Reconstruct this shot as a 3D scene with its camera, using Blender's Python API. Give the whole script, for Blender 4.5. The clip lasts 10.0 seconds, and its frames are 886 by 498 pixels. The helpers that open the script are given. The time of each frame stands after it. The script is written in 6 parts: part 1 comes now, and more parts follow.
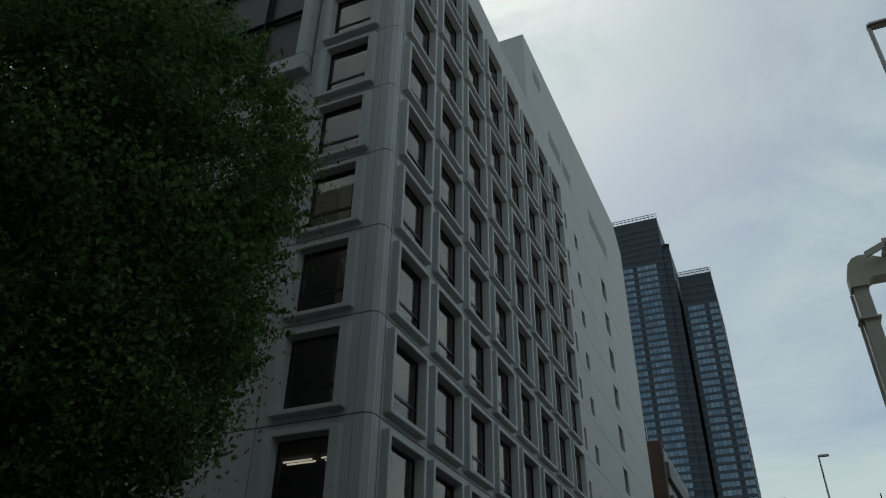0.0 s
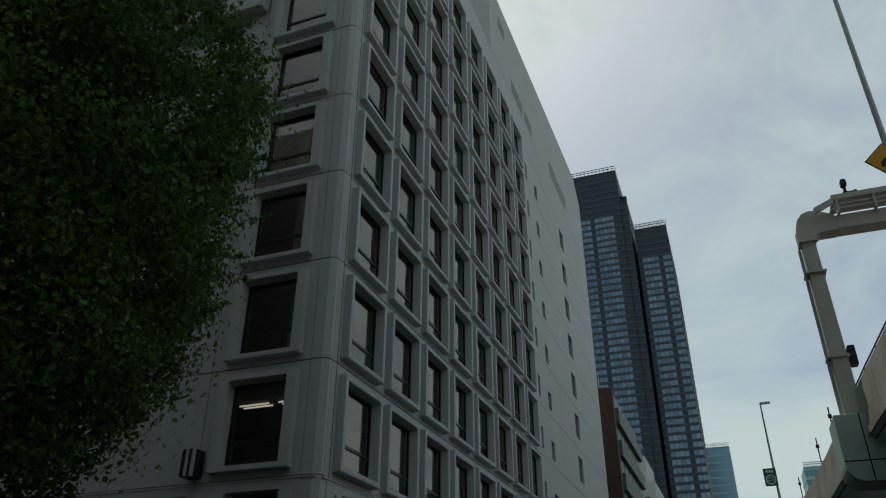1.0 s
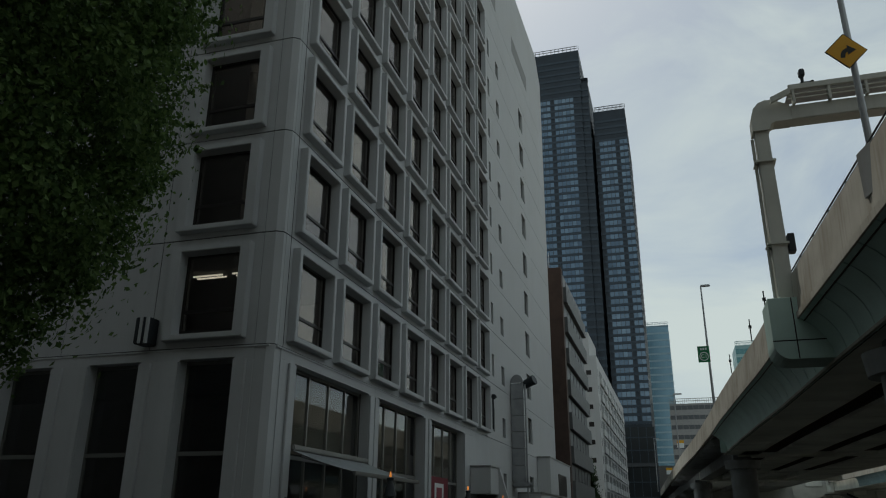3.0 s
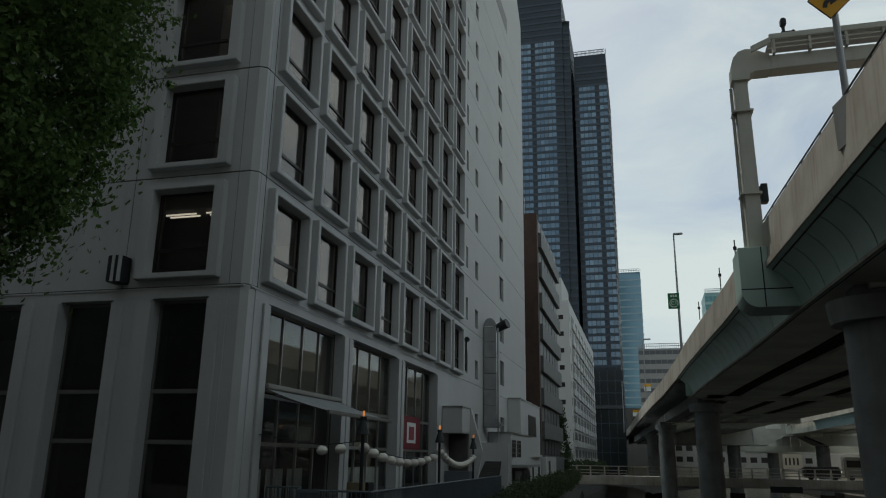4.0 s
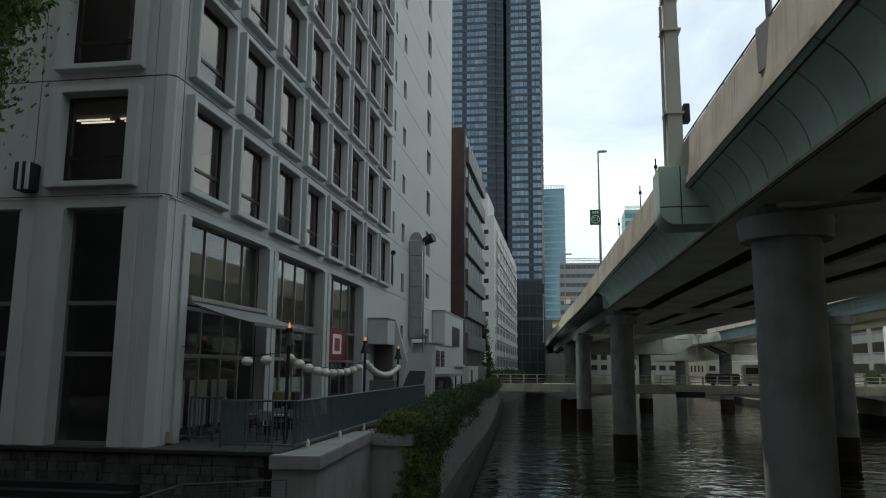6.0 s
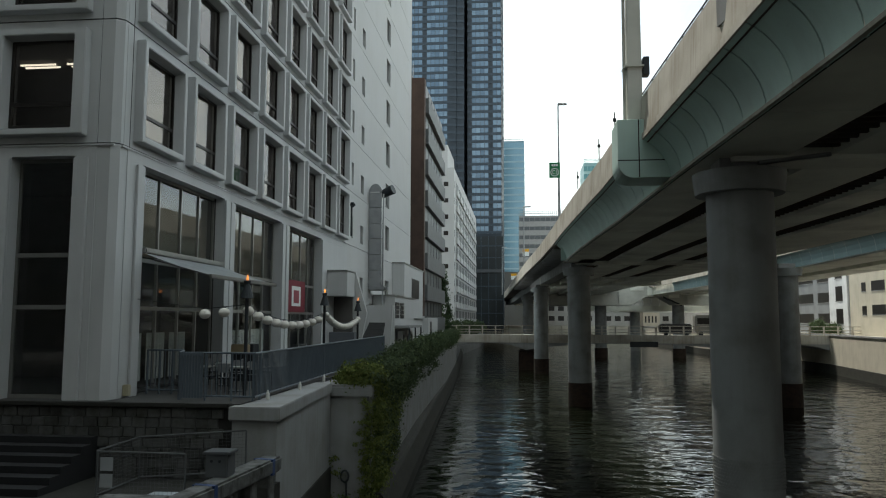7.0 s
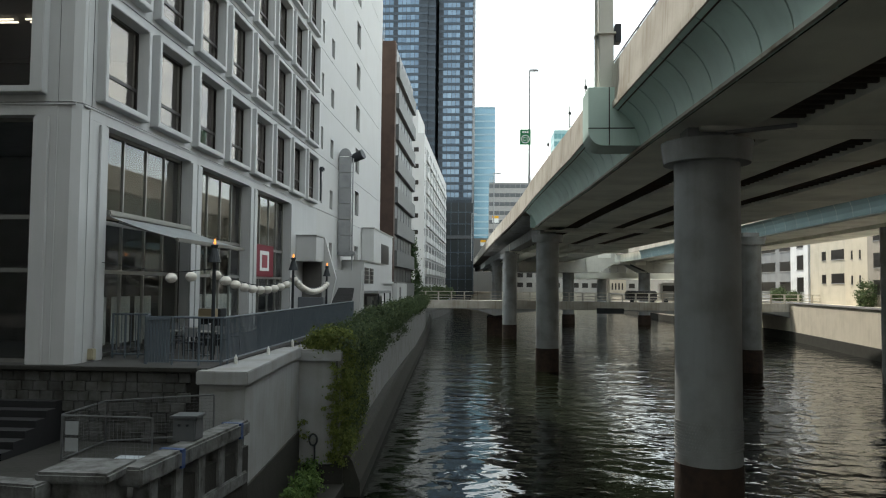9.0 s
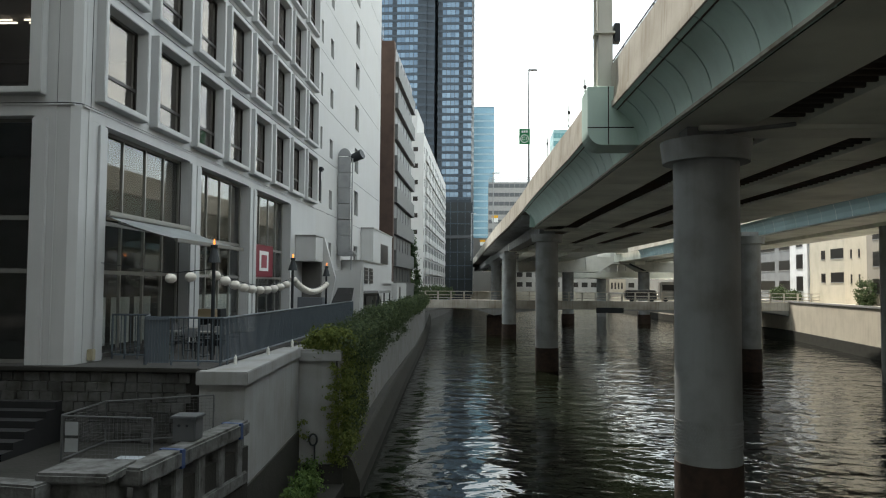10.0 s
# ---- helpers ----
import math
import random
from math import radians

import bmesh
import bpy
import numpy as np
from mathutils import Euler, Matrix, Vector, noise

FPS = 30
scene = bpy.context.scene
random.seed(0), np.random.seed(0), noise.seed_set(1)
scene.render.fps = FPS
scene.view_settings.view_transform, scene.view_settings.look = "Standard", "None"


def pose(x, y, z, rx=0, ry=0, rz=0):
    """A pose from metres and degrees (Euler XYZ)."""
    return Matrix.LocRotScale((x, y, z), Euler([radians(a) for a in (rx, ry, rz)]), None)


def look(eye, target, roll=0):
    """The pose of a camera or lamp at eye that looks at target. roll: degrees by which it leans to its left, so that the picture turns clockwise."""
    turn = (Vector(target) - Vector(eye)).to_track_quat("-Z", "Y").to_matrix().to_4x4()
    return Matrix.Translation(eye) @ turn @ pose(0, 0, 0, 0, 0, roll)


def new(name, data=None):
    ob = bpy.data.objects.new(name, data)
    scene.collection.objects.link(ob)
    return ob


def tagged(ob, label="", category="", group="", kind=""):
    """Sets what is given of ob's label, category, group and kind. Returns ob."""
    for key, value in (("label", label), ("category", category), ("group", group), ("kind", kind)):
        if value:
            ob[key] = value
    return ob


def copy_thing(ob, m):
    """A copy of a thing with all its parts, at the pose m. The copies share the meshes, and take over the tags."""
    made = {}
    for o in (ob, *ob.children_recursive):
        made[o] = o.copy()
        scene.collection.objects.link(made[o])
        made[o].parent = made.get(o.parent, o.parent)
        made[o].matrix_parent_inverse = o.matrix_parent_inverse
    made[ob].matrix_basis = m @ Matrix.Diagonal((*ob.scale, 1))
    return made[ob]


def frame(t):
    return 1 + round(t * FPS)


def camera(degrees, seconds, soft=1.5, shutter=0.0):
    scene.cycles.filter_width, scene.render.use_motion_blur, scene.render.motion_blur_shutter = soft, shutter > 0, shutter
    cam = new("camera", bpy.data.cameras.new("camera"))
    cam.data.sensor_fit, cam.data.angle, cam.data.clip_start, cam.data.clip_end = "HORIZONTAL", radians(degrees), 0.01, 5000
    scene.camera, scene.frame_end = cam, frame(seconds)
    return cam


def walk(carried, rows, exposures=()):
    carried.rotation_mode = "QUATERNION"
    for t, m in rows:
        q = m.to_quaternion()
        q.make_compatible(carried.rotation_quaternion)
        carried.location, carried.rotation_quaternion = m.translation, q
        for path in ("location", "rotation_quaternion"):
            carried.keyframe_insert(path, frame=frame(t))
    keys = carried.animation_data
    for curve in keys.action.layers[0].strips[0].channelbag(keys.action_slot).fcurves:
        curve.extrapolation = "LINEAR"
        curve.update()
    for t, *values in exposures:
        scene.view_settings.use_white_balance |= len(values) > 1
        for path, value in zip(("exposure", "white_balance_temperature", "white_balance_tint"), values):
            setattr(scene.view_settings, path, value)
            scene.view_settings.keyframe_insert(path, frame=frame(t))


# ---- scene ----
cam = camera(61.26, 10.0, soft=1.1)
EYE = (0.0, 0.0, 2.18)
# seconds, heading to the left, tilt up, roll
TURNS = ((0, 24.15, 33.13, 0.93), (0.5, 22.07, 31.14, 0.27), (1, 20.49, 29.19, 0.15), (1.5, 19.46, 27.16, -0.10), (2, 18.39, 24.75, 0.20), (2.5, 17.47, 22.22, 0.19), (3, 16.74, 19.87, 0.37), (4.5, 13.50, 13.75, 0.81), (5, 12.08, 12.19, 0.54), (5.5, 10.50, 10.67, 0.55), (7, 5.84, 5.41, 0.17), (7.5, 4.19, 3.71, 0.38), (8, 3.38, 3.14, 0.53), (8.5, 3.46, 2.99, 0.61), (9, 3.50, 2.82, 0.55), (9.5, 3.58, 2.90, 0.55), (10, 3.46, 2.80, 0.42))


def turned(heading, tilt, roll):
    h, p = radians(heading), radians(tilt)
    way = Vector((-math.sin(h) * math.cos(p), math.cos(h) * math.cos(p), math.sin(p)))
    return look(EYE, Vector(EYE) + way, roll)


walk(cam, [(t, turned(h, p, r)) for t, h, p, r in TURNS],
     exposures=((0.0, -0.66, 6150, 2), (2.5, -0.6, 6400, 4), (4.5, -0.27, 6450, 6), (5.5, 0.05, 6480, 6), (7.0, 0.78, 6550, 6), (8.5, 1.4, 6700, 8), (10.0, 1.47, 6750, 9)))

# ---- sky and sun ----
SUN_AZ, SUN_EL = radians(-24), radians(56)   # ahead and to the left, high
world = bpy.data.worlds.new("sky")
scene.world = world
world.use_nodes = True
wn, wl = world.node_tree.nodes, world.node_tree.links
wn.clear()
sky = wn.new("ShaderNodeTexSky")
sky.sky_type, sky.sun_disc = "NISHITA", False
sky.sun_elevation, sky.sun_rotation = SUN_EL, SUN_AZ
sky.dust_density, sky.air_density, sky.ozone_density = 1.8, 1.0, 1.0
coord = wn.new("ShaderNodeTexCoord")
squash = wn.new("ShaderNodeMapping")
squash.inputs["Scale"].default_value = (1.9, 1.9, 4.2)
puff = wn.new("ShaderNodeTexNoise")
puff.inputs["Scale"].default_value, puff.inputs["Detail"].default_value = 1.7, 7.0
puff.inputs["Roughness"].default_value, puff.inputs["Distortion"].default_value = 0.55, 0.5
ramp = wn.new("ShaderNodeValToRGB")
ramp.color_ramp.elements[0].position, ramp.color_ramp.elements[1].position = 0.36, 0.64
ramp.color_ramp.elements[0].color = (0.34, 0.34, 0.34, 1)
ramp.color_ramp.elements[1].color = (0.97, 0.97, 0.97, 1)
cloud = wn.new("ShaderNodeMix")
cloud.data_type = "RGBA"
cloud.inputs["B"].default_value = (7.6, 8.3, 8.2, 1)
back = wn.new("ShaderNodeBackground")
back.inputs["Strength"].default_value = 0.115
out = wn.new("ShaderNodeOutputWorld")
wl.new(coord.outputs["Generated"], squash.inputs["Vector"])
wl.new(squash.outputs["Vector"], puff.inputs["Vector"])
wl.new(puff.outputs["Fac"], ramp.inputs["Fac"])
wl.new(ramp.outputs["Color"], cloud.inputs["Factor"])
wl.new(sky.outputs["Color"], cloud.inputs["A"])
wl.new(cloud.outputs["Result"], back.inputs["Color"])
wl.new(back.outputs["Background"], out.inputs["Surface"])
sun = new("sun", bpy.data.lights.new("sun", "SUN"))
sun.data.energy, sun.data.angle, sun.data.color = 2.6, radians(1.0), (1.0, 0.95, 0.86)
sun_way = Vector((math.sin(SUN_AZ) * math.cos(SUN_EL), math.cos(SUN_AZ) * math.cos(SUN_EL), math.sin(SUN_EL)))
sun.matrix_basis = look(sun_way * 300, (0, 0, 0))


# ---- materials ----
def surface(name, colour, rough=0.7, metal=0.0, vary=0.12, scale=1.5, bump=0.15, fine=40.0, streak=0.0, spread=0.0, dirt=None, gloss=0.4):
    """A procedural surface: broad stains, fine grain, optional downward streaks, and a shade of its own for each piece."""
    m = bpy.data.materials.new(name)
    m.use_nodes = True
    n, l = m.node_tree.nodes, m.node_tree.links
    b = n["Principled BSDF"]
    b.inputs["Roughness"].default_value, b.inputs["Metallic"].default_value = rough, metal
    b.inputs["Specular IOR Level"].default_value = gloss
    tc = n.new("ShaderNodeTexCoord")
    geo = n.new("ShaderNodeNewGeometry")
    broad, grain = n.new("ShaderNodeTexNoise"), n.new("ShaderNodeTexNoise")
    broad.inputs["Scale"].default_value, broad.inputs["Detail"].default_value = scale, 6.0
    grain.inputs["Scale"].default_value, grain.inputs["Detail"].default_value = fine, 4.0
    for g in (broad, grain):
        l.new(geo.outputs["Position"], g.inputs["Vector"])
    base = n.new("ShaderNodeMix")
    base.data_type = "RGBA"
    dark = dirt or tuple(c * 0.55 for c in colour)
    base.inputs["A"].default_value, base.inputs["B"].default_value = (*colour, 1), (*dark, 1)
    fac = n.new("ShaderNodeMapRange")
    fac.inputs["From Min"].default_value, fac.inputs["From Max"].default_value = 0.42, 0.75
    fac.inputs["To Max"].default_value = min(1.0, vary * 3.2)
    l.new(broad.outputs["Fac"], fac.inputs["Value"])
    amount = fac.outputs["Result"]
    if streak:
        st, mp = n.new("ShaderNodeTexNoise"), n.new("ShaderNodeMapping")
        mp.inputs["Scale"].default_value = (2.6, 2.6, 0.12)
        l.new(geo.outputs["Position"], mp.inputs["Vector"])
        l.new(mp.outputs["Vector"], st.inputs["Vector"])
        st.inputs["Scale"].default_value, st.inputs["Detail"].default_value = 1.6, 5.0
        sr = n.new("ShaderNodeMapRange")
        sr.inputs["From Min"].default_value, sr.inputs["From Max"].default_value = 0.5, 0.8
        sr.inputs["To Max"].default_value = streak
        l.new(st.outputs["Fac"], sr.inputs["Value"])
        add = n.new("ShaderNodeMath")
        add.operation, add.use_clamp = "ADD", True
        l.new(amount, add.inputs[0]), l.new(sr.outputs["Result"], add.inputs[1])
        amount = add.outputs[0]
    l.new(amount, base.inputs["Factor"])
    shade = n.new("ShaderNodeMix")
    shade.data_type, shade.blend_type = "RGBA", "MULTIPLY"
    shade.inputs["Factor"].default_value = 1.0
    tone = n.new("ShaderNodeMapRange")
    tone.inputs["To Min"].default_value, tone.inputs["To Max"].default_value = 1 - vary * 0.6, 1 + vary * 0.6
    l.new(grain.outputs["Fac"], tone.inputs["Value"])
    val = tone.outputs["Result"]
    if spread:
        info = n.new("ShaderNodeObjectInfo")
        own = n.new("ShaderNodeMapRange")
        own.inputs["To Min"].default_value, own.inputs["To Max"].default_value = 1 - spread, 1 + spread
        l.new(info.outputs["Random"], own.inputs["Value"])
        mul = n.new("ShaderNodeMath")
        mul.operation = "MULTIPLY"
        l.new(val, mul.inputs[0]), l.new(own.outputs["Result"], mul.inputs[1])
        val = mul.outputs[0]
    l.new(base.outputs["Result"], shade.inputs["A"])
    l.new(val, shade.inputs["B"])
    l.new(shade.outputs["Result"], b.inputs["Base Color"])
    if bump:
        bp = n.new("ShaderNodeBump")
        bp.inputs["Strength"].default_value, bp.inputs["Distance"].default_value = bump, 0.02
        l.new(grain.outputs["Fac"], bp.inputs["Height"])
        l.new(bp.outputs["Normal"], b.inputs["Normal"])
    return m


def glazing(name, tint, straight, rough=0.02, wave=0.0, top=0.8, mirror=(0.95, 0.97, 1)):
    """Thin window glass: mirrors by its angle, lets the rest through tinted."""
    m = bpy.data.materials.new(name)
    m.use_nodes = True
    n, l = m.node_tree.nodes, m.node_tree.links
    n.clear()
    clear, gl, mix, o = n.new("ShaderNodeBsdfTransparent"), n.new("ShaderNodeBsdfGlossy"), n.new("ShaderNodeMixShader"), n.new("ShaderNodeOutputMaterial")
    fr, steep, fac = n.new("ShaderNodeLayerWeight"), n.new("ShaderNodeMath"), n.new("ShaderNodeMapRange")
    fr.inputs["Blend"].default_value = 0.5
    steep.operation = "POWER"
    steep.inputs[1].default_value = 3.2
    fac.inputs["To Min"].default_value, fac.inputs["To Max"].default_value = straight, top
    l.new(fr.outputs["Facing"], steep.inputs[0])
    l.new(steep.outputs[0], fac.inputs["Value"])
    clear.inputs["Color"].default_value = (*tint, 1)
    gl.inputs["Roughness"].default_value, gl.inputs["Color"].default_value = rough, (*mirror, 1)
    if wave:
        nz, bp = n.new("ShaderNodeTexNoise"), n.new("ShaderNodeBump")
        geo = n.new("ShaderNodeNewGeometry")
        l.new(geo.outputs["Position"], nz.inputs["Vector"])
        nz.inputs["Scale"].default_value = 0.6
        bp.inputs["Strength"].default_value, bp.inputs["Distance"].default_value = wave, 0.05
        l.new(nz.outputs["Fac"], bp.inputs["Height"])
        l.new(bp.outputs["Normal"], gl.inputs["Normal"])
    l.new(fac.outputs["Result"], mix.inputs["Fac"])
    l.new(clear.outputs["BSDF"], mix.inputs[1]), l.new(gl.outputs["BSDF"], mix.inputs[2])
    l.new(mix.outputs["Shader"], o.inputs["Surface"])
    return m


def lit(name, colour, power):
    m = bpy.data.materials.new(name)
    m.use_nodes = True
    b = m.node_tree.nodes["Principled BSDF"]
    b.inputs["Base Color"].default_value = (*colour, 1)
    b.inputs["Emission Color"].default_value, b.inputs["Emission Strength"].default_value = (*colour, 1), power
    return m


def water_surface():
    m = bpy.data.materials.new("river_water")
    m.use_nodes = True
    n, l = m.node_tree.nodes, m.node_tree.links
    b = n["Principled BSDF"]
    b.inputs["Base Color"].default_value = (0.005, 0.007, 0.004, 1)
    b.inputs["Roughness"].default_value, b.inputs["IOR"].default_value = 0.0, 1.36
    geo, mp = n.new("ShaderNodeNewGeometry"), n.new("ShaderNodeMapping")
    mp.inputs["Scale"].default_value = (0.75, 1.05, 1)
    mp.inputs["Rotation"].default_value = (0, 0, 0.25)
    l.new(geo.outputs["Position"], mp.inputs["Vector"])
    heights = []
    for size, amp in ((0.45, 1.0), (1.3, 0.42), (4.5, 0.05)):
        w = n.new("ShaderNodeTexNoise")
        w.inputs["Scale"].default_value, w.inputs["Detail"].default_value, w.inputs["Distortion"].default_value = size, 1.0, 0.5
        l.new(mp.outputs["Vector"], w.inputs["Vector"])
        k = n.new("ShaderNodeMath")
        k.operation = "MULTIPLY"
        k.inputs[1].default_value = amp
        l.new(w.outputs["Fac"], k.inputs[0])
        heights.append(k.outputs[0])
    add = n.new("ShaderNodeMath")
    l.new(heights[0], add.inputs[0]), l.new(heights[1], add.inputs[1])
    more = n.new("ShaderNodeMath")
    l.new(add.outputs[0], more.inputs[0]), l.new(heights[2], more.inputs[1])
    add = more
    bp = n.new("ShaderNodeBump")
    bp.inputs["Strength"].default_value, bp.inputs["Distance"].default_value = 1.0, 0.12
    l.new(add.outputs[0], bp.inputs["Height"])
    l.new(bp.outputs["Normal"], b.inputs["Normal"])
    return m


def leaf_surface(name, low, high):
    m = bpy.data.materials.new(name)
    m.use_nodes = True
    n, l = m.node_tree.nodes, m.node_tree.links
    b = n["Principled BSDF"]
    geo, ramp = n.new("ShaderNodeNewGeometry"), n.new("ShaderNodeValToRGB")
    ramp.color_ramp.elements[0].color, ramp.color_ramp.elements[1].color = (*low, 1), (*high, 1)
    l.new(geo.outputs["Random Per Island"], ramp.inputs["Fac"])
    l.new(ramp.outputs["Color"], b.inputs["Base Color"])
    b.inputs["Roughness"].default_value, b.inputs["Specular IOR Level"].default_value = 0.7, 0.2
    tr, mix = n.new("ShaderNodeBsdfTranslucent"), n.new("ShaderNodeMixShader")
    l.new(ramp.outputs["Color"], tr.inputs["Color"])
    mix.inputs["Fac"].default_value = 0.42
    o = n["Material Output"]
    l.new(b.outputs["BSDF"], mix.inputs[1]), l.new(tr.outputs["BSDF"], mix.inputs[2])
    l.new(mix.outputs["Shader"], o.inputs["Surface"])
    return m


PRECAST = surface("white_precast", (0.46, 0.47, 0.475), 0.6, vary=0.10, scale=0.6, bump=0.06, fine=60, streak=0.3, dirt=(0.34, 0.345, 0.345))
PLASTER = surface("white_wall_paint", (0.475, 0.48, 0.48), 0.7, vary=0.09, scale=0.35, bump=0.08, fine=25, streak=0.3, dirt=(0.4, 0.4, 0.38))
# rusty soot, with part of the shade under the deck mixed into the colour
SLAB = surface("soot_and_shade_slab", (0.085, 0.075, 0.065), 0.9, vary=0.3, scale=0.6, dirt=(0.10, 0.06, 0.035))
JOINT = surface("dark_joint", (0.03, 0.03, 0.03), 0.9, vary=0.1)
GLASS = glazing("window_glass", (0.93, 0.94, 0.92), 0.035, top=0.34, wave=0.03)
COATED = glazing("coated_window_glass", (0.8, 0.78, 0.75), 0.09, top=0.42, wave=0.03, mirror=(0.88, 0.83, 0.8))
GREY_SASH = surface("grey_sash", (0.16, 0.16, 0.15), 0.5, 0.2, vary=0.1, bump=0)
SASH = surface("bronze_sash", (0.035, 0.032, 0.03), 0.4, 0.6, vary=0.1, bump=0)
ALUMINIUM = surface("grey_aluminium", (0.33, 0.33, 0.31), 0.4, 0.7, vary=0.1, bump=0)
# dark base colour that stands in for the dimness of enclosed rooms
INSIDE = surface("shade_dark_interior", (0.10, 0.095, 0.09), 0.9, vary=0.2)
CONCRETE = surface("concrete", (0.27, 0.277, 0.28), 0.85, vary=0.18, scale=0.8, bump=0.25, fine=30, streak=0.35, dirt=(0.16, 0.15, 0.13))
OLD_CONCRETE = surface("weathered_concrete", (0.135, 0.138, 0.137), 0.9, vary=0.5, scale=2.6, bump=0.6, fine=16, streak=0.7, dirt=(0.035, 0.035, 0.03))
PARAPET = surface("stained_parapet_concrete", (0.46, 0.44, 0.39), 0.85, vary=0.2, scale=0.5, bump=0.2, streak=0.5, dirt=(0.2, 0.16, 0.11))
SOFFIT = surface("girder_steel_paint", (0.78, 0.79, 0.71), 0.5, vary=0.15, scale=0.3, bump=0.05, dirt=(0.15, 0.14, 0.12))
FASCIA = surface("grey_green_panel", (0.50, 0.66, 0.61), 0.45, 0.0, vary=0.12, scale=0.5, bump=0.03, streak=0.15, spread=0.05)
FASCIA_BLUE = surface("pale_blue_panel", (0.26, 0.37, 0.38), 0.5, 0.1, vary=0.1, scale=0.4, bump=0.03, spread=0.05)
PIER = surface("grey_pier_paint", (0.26, 0.275, 0.28), 0.5, 0.1, vary=0.2, scale=0.9, bump=0.06, streak=0.25, dirt=(0.13, 0.12, 0.11))
RUST = surface("rusted_steel", (0.04, 0.024, 0.017), 0.9, vary=0.5, scale=3, bump=0.6, fine=12, dirt=(0.015, 0.011, 0.01))
STEEL_CREAM = surface("cream_steel_paint", (0.5, 0.5, 0.45), 0.5, 0.1, vary=0.12, scale=0.8, bump=0.03, streak=0.2)
GALV = surface("galvanised_steel", (0.36, 0.37, 0.38), 0.4, 0.8, vary=0.15, bump=0.05)
WHITE_PANEL = surface("white_screen_panel", (0.7, 0.7, 0.66), 0.6, vary=0.06, bump=0)
DARK_STEEL = surface("dark_steel", (0.035, 0.04, 0.045), 0.5, 0.5, vary=0.1, bump=0.02)
STONE = surface("dark_stone_block", (0.07, 0.072, 0.07), 0.9, vary=0.35, scale=2.5, bump=0.7, fine=14, streak=0.3, spread=0.3, dirt=(0.03, 0.03, 0.025))
ASPHALT = surface("asphalt", (0.055, 0.055, 0.055), 0.95, vary=0.2, bump=0.4, fine=60)
PAVING = surface("terrace_paving", (0.055, 0.054, 0.053), 0.9, vary=0.2, scale=2)
BLIND = surface("brown_roller_blind", (0.12, 0.10, 0.08), 0.9, vary=0.12)
BLIND_PALE = surface("pale_curtain", (0.3, 0.29, 0.27), 0.9, vary=0.1)
TIDE = surface("tide_stained_concrete", (0.024, 0.024, 0.018), 0.8, vary=0.3, bump=0.4, fine=10)
LOUVRE = surface("louvre_paint", (0.25, 0.25, 0.24), 0.7, vary=0.1)
WATER = water_surface()


# ---- building blocks ----
ORIGIN = {}


def thing(name, at, label, category, group="", kind=""):
    ob = new(name)
    ob.location = at
    ORIGIN[ob] = Vector(at)
    ob.empty_display_size = 0.2
    return tagged(ob, label, category, group, kind)


def part(name, bm, material, parent=None, label="", smooth=False):
    """Links a bmesh, given in world places, as one mesh under a thing or a part."""
    root = ORIGIN.get(parent, Vector())
    bmesh.ops.translate(bm, verts=bm.verts, vec=-root)
    me = bpy.data.meshes.new(name)
    bm.to_mesh(me)
    bm.free()
    for mt in material if isinstance(material, (list, tuple)) else [material]:
        me.materials.append(mt)
    if smooth:
        me.shade_smooth()
        me.set_sharp_from_angle(angle=0.6)
    ob = new(name, me)
    if parent:
        ob.parent = parent
        ORIGIN[ob] = root
    return tagged(ob, label)


def piece(name, mesh, m, parent):
    """A further piece on shared mesh data."""
    ob = new(name, mesh)
    ob.parent = parent
    ob.matrix_basis = m
    return ob


def setting(name, bm, material, label, category, smooth=False):
    return tagged(part(name, bm, material, None, "", smooth), label, category, kind="structure")


def box(bm, x0, x1, y0, y1, z0, z1, bevel=0.0):
    r = bmesh.ops.create_cube(bm, size=1)
    bmesh.ops.scale(bm, vec=(abs(x1 - x0), abs(y1 - y0), abs(z1 - z0)), verts=r["verts"])
    bmesh.ops.translate(bm, vec=((x0 + x1) / 2, (y0 + y1) / 2, (z0 + z1) / 2), verts=r["verts"])
    if bevel:
        edges = list({e for v in r["verts"] for e in v.link_edges})
        bmesh.ops.bevel(bm, geom=edges, offset=bevel, segments=2, affect="EDGES")
    return bm


def boxes(*dims, bevel=0.0):
    bm = bmesh.new()
    for d in dims:
        box(bm, *d, bevel=bevel)
    return bm


def tube(bm, a, b, r0, r1=None, seg=12, caps=True):
    a, b = Vector(a), Vector(b)
    q = (b - a).to_track_quat("Z", "Y").to_matrix().to_4x4()
    bmesh.ops.create_cone(bm, cap_ends=caps, segments=seg, radius1=r0, radius2=r0 if r1 is None else r1, depth=(b - a).length,
                          matrix=Matrix.Translation((a + b) / 2) @ q)
    return bm


def prism(bm, outline, z0, z1):
    """An upright block over a plan outline of (x, y)."""
    lo = [bm.verts.new((x, y, z0)) for x, y in outline]
    hi = [bm.verts.new((x, y, z1)) for x, y in outline]
    n = len(lo)
    bm.faces.new(lo[::-1]), bm.faces.new(hi)
    for i in range(n):
        bm.faces.new((lo[i], lo[(i + 1) % n], hi[(i + 1) % n], hi[i]))
    bmesh.ops.recalc_face_normals(bm, faces=bm.faces)
    return bm


